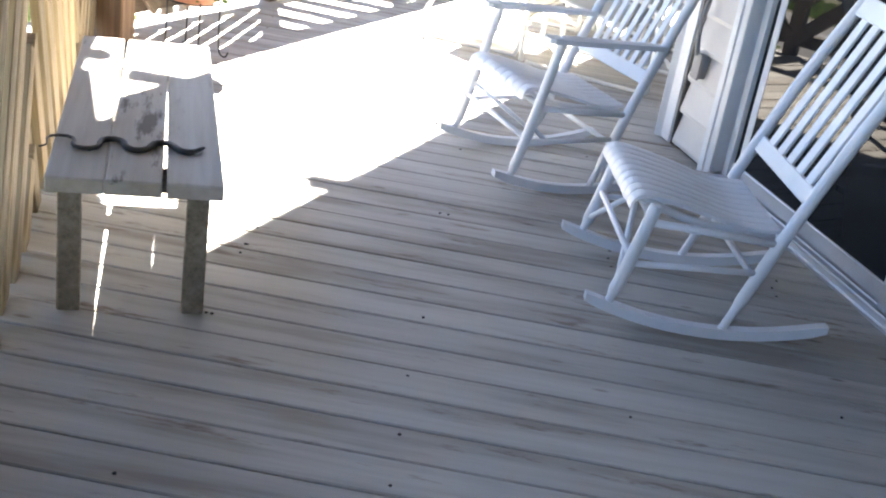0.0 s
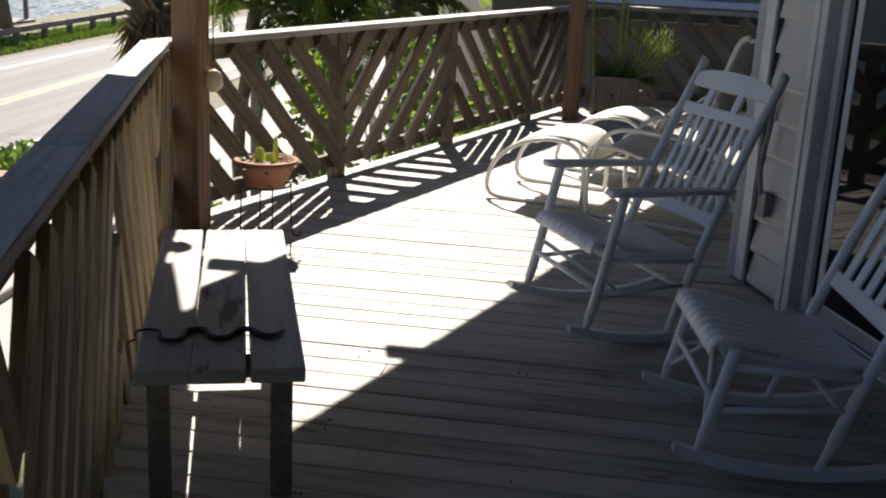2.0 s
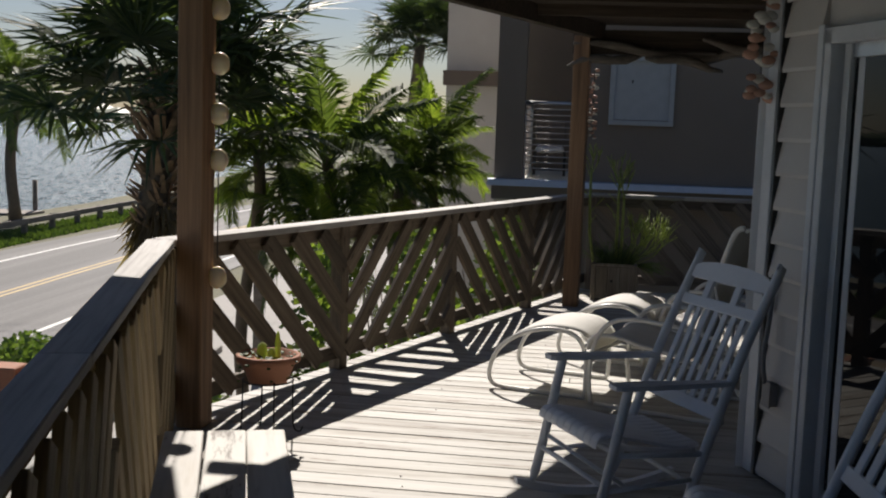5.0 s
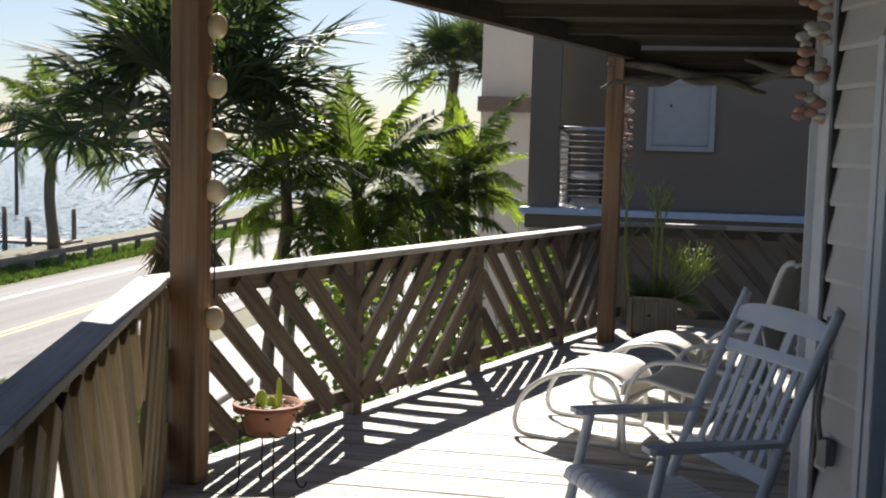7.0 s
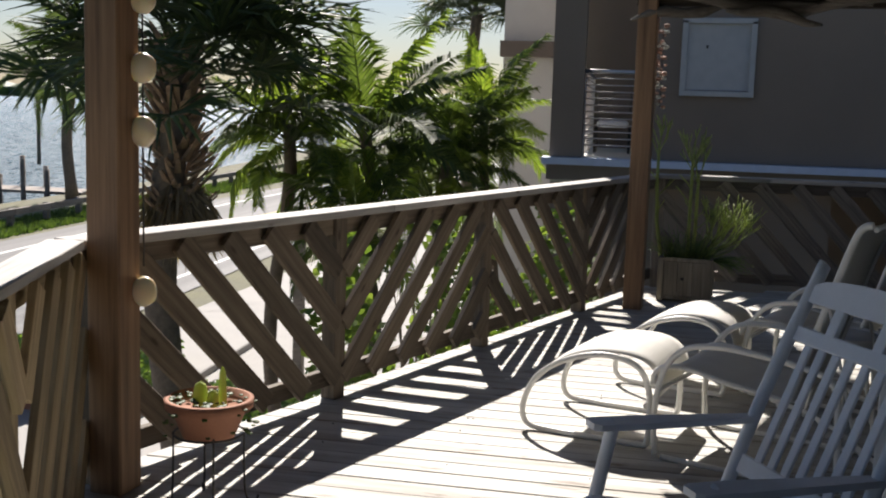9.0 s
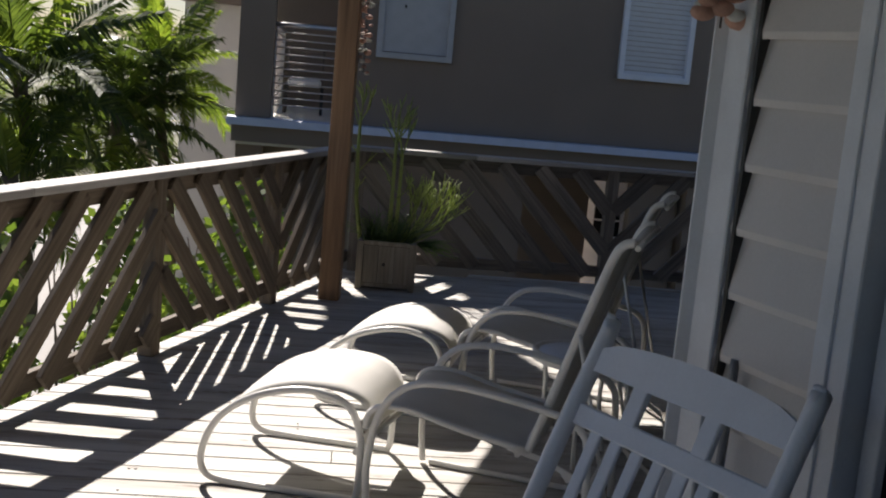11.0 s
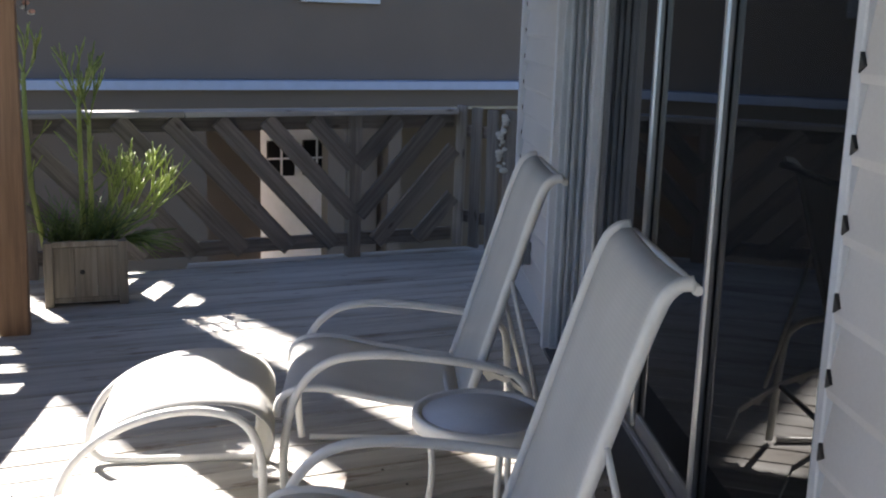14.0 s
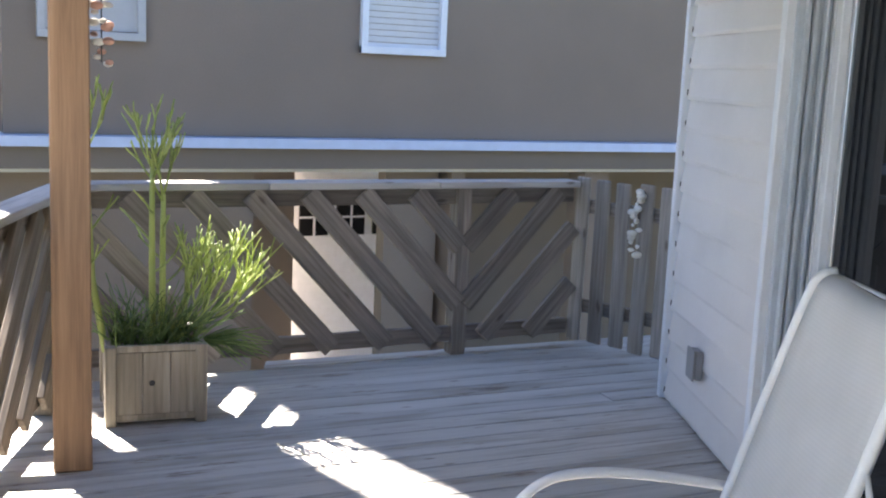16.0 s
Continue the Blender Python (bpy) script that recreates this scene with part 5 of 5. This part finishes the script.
part("transformer", lathe(B(), [(0, 0), (0.22, 0), (0.24, 0.1), (0.24, 0.75), (0.18, 0.85), (0, 0.87)], 16, at(0.35, 0, 9.2)), GREYBOX, pole)
for k, (x0, z0) in enumerate(((-1.0, 12.3), (1.0, 12.3))):
    pts = [(x0 - j * 4.2, -j * 2.2, z0 - 0.9 * math.sin(j / 12 * math.pi) + j * 0.05) for j in range(13)]
    part("wire", tube(B(), pts, 0.012, 4), BLACK, pole)
sign = thing("signpost", "wooden post standing by the paved drive", "post", at(-5.75, 20.8, GROUND))
part("post", box(B(), at(0, 0, 1.6), 0.18, 0.18, 3.2, 0.01), GREY_WOOD, sign)

# ---- other buildings, far shore ----
pale = thing("pale_building", "pale rendered two-storey building behind the palms", "house", at(0.85, 27, GROUND))
part("wall", box(B(), at(-2.0, 3, 4.6), 3.4, 6.0, 9.2), CREAM, pale)
part("balcony_band", box(B(), at(-2.0, -0.1, 6.4), 3.5, 0.5, 0.35), STUCCO_DARK, pale)
part("roof", box(B(), at(-2.0, 3, 9.35), 4.0, 6.6, 0.3), STUCCO_DARK, pale)
bm = B()
rng = random.Random(30)
for k in range(260):
    x = -900 + k * 6.2
    r = rng.uniform(7, 17)
    bmesh.ops.create_icosphere(bm, subdivisions=1, radius=r, matrix=Matrix.Translation((x, 760 + rng.uniform(-40, 60), GROUND + r * 0.2)) @ Matrix.Diagonal((1.3, 1, rng.uniform(0.5, 0.8), 1)))
far = part("far_shore_trees", bm, SHRUB)
tagged(far, "low line of trees on the far shore of the water", "trees", kind="stuff")
bank = part("far_shore", box(B(), at(-150, 800, GROUND), 1700, 90, 3.0), GRASS)
bank["kind"] = "structure"

white = thing("white_house", "white low house with dark windows seen past the open ground floor", "house", at(5.17, 22.9, GROUND))
part("wall", box(B(), at(3.5, 2.5, 1.95), 7.0, 5.0, 3.9), WHITE, white)
part("roof", box(B(), at(3.5, 2.5, 4.0), 7.6, 5.8, 0.2), GREYBOX, white)
for x in (0.5, 1.15, 1.8, 2.9):
    w = part("window", box(B(), at(x, -0.02, 2.72), 0.5, 0.06, 0.62, 0.01), GLASS, white)
    part("window_frame", box(box(B(), at(x, -0.06, 2.72), 0.03, 0.03, 0.62), at(x, -0.06, 2.72), 0.5, 0.03, 0.03), WHITE, w)
# street-side planter box with cars-free apron seen below the rail
kerb = part("kerb", box(B(), at(-7.4, 17.5, GROUND + 0.08), 0.18, 12, 0.2, 0.02), CONCRETE)
kerb["kind"] = "structure"
low = thing("garden_wall", "low red clay garden wall with a stepped top", "wall", at(-11.0, 17.6, GROUND))
part("wall", box(B(), at(0, 0, 0.35), 4.2, 0.3, 0.7, 0.02), TERRA, low)
part("coping", box(B(), at(0, 0, 0.72), 4.3, 0.38, 0.05, 0.01), TERRA, low)
part("pier", box(B(), at(1.7, 0.05, 0.42), 0.5, 0.5, 0.9, 0.02), TERRA, low)
seat = thing("garden_bench", "grey slab garden bench among the hedge", "bench", at(-9.4, 18.9, GROUND))
part("slab", box(B(), at(0, 0, 0.5), 1.1, 0.45, 0.07, 0.01), CONCRETE, seat)
for x in (-0.4, 0.4):
    part("support", box(B(), at(x, 0, 0.235), 0.1, 0.35, 0.47, 0.01), CONCRETE, seat)
bc = thing("balcony_chair", "dark chair with pale cushions standing on the balcony", "chair", at(-0.15, NY + 1.6, 0.90))
part("seat", box(B(), at(0, 0, 0.42), 0.45, 0.45, 0.10, 0.03), TRIM, bc, "pale cushion")
part("backrest", box(B(), at(0.0, 0.28, 0.72, -12, 0, 0), 0.50, 0.05, 0.34, 0.02), GREY_WOOD, bc)
for x in (-0.24, 0.24):
    for y in (-0.24, 0.24):
        part("leg", box(B(), at(x, y, 0.19), 0.04, 0.04, 0.36), BLACK, bc)

# ---- deck floor ----
# dark base colour puts shade into the gaps between the planks
floor = part("floor", prism(B(), [(left_edge(-2.6) + 0.1, -2.6), (left_edge(5.4) + 0.15, 5.4), (left_edge(11.3) + 0.1, 11.3), (4.5, 11.3), (4.5, 10.3), (B1.x + 0.1, 10.2), (A1.x + 0.2, 5.6), (A0.x + 0.1, -2.6)], -0.25, -0.045), DARK_WOOD)
floor["kind"] = "structure"
BOARD = 0.146
SKEW = math.tan(radians(-2.1))       # the boards run a little aslant


def board_end(edge, y):
    """Where the line of a board, y at x = 0, meets an edge of the deck."""
    x = edge(y)
    for _ in range(6):
        x = edge(y + x * SKEW)
    return x


random.seed(4)
row = 0
y = -2.6
while y < 11.62:
    half = BOARD / 2 - 0.0034
    mid = y + BOARD / 2
    x0, x1 = board_end(left_edge, mid) - 0.02, board_end(right_edge, mid)
    if mid + x1 * SKEW < -2.55:
        y += BOARD
        continue
    top = (11.44 - mid) / SKEW
    if x0 < top:
        x0 = top
    if x1 - x0 < 0.15:
        y += BOARD
        continue
    s0 = (board_end(left_edge, mid + half) - board_end(left_edge, mid - half)) / 2 if mid > 5.4 else 0.0
    s1 = (board_end(right_edge, mid + half) - board_end(right_edge, mid - half)) / 2 if mid + x1 * SKEW < B1.y else 0.0
    s0, s1 = (v + half * SKEW if abs(v) < 0.3 else 0.0 for v in (s0, s1))
    if mid <= 5.4:
        x0 -= random.uniform(0.0, 0.05)
        s0 = 0.0
    cuts = [x0, x1]
    if x1 - x0 > 2.4 and row % 23 == 19:
        cuts.insert(1, x0 + (x1 - x0) * random.choice((0.35, 0.5, 0.62)))
    for i, (a, b) in enumerate(zip(cuts, cuts[1:])):
        e0, e1 = s0 if i == 0 else 0, s1 if b == x1 else 0
        c = (a + b) / 2
        bm = B()
        a2, b2 = a + (0.002 if i else 0), b - 0.002
        prof = [(-half, -0.038, 0), (-half, -0.004, 0), (-half + 0.0035, 0, 0), (half - 0.0035, 0, 0), (half, -0.004, 0), (half, -0.038, 0)]
        ends = []
        for x, sl in ((a2 - c, e0), (b2 - c, e1)):
            ends.append([bm.verts.new((x + sl * (p[0] / half), p[0], p[1])) for p in prof])
        for k in range(6):
            j = (k + 1) % 6
            bm.faces.new((ends[0][k], ends[0][j], ends[1][j], ends[1][k]))
        bm.faces.new(ends[0])
        bm.faces.new(ends[1][::-1])
        part("plank", bm, DECK, floor, place=at(c, mid + c * SKEW, random.uniform(-0.0015, 0.0015), 0, 0, -2.1))
    y += BOARD
    row += 1

# screw heads in the planks nearest the door
rng = random.Random(8)
bm = B()
for k in range(90):
    line = -2.6 + BOARD * (int(rng.uniform(14, 75)) + rng.choice((0.25, 0.75)))
    row_y = line
    x = 0.62 * round(rng.uniform(left_edge(row_y) + 0.2, right_edge(row_y) - 0.1) / 0.62) + rng.uniform(-0.02, 0.02)
    row_y = line + x * SKEW
    if left_edge(row_y) + 0.05 < x < right_edge(row_y) - 0.05:
        bmesh.ops.create_cone(bm, cap_ends=True, segments=8, radius1=0.0055, radius2=0.004, depth=0.003, matrix=at(x, row_y, 0.0015))
tagged(part("screw_head", bm, BLACK), "small dark screw heads in the deck planks", "screws", kind="stuff")
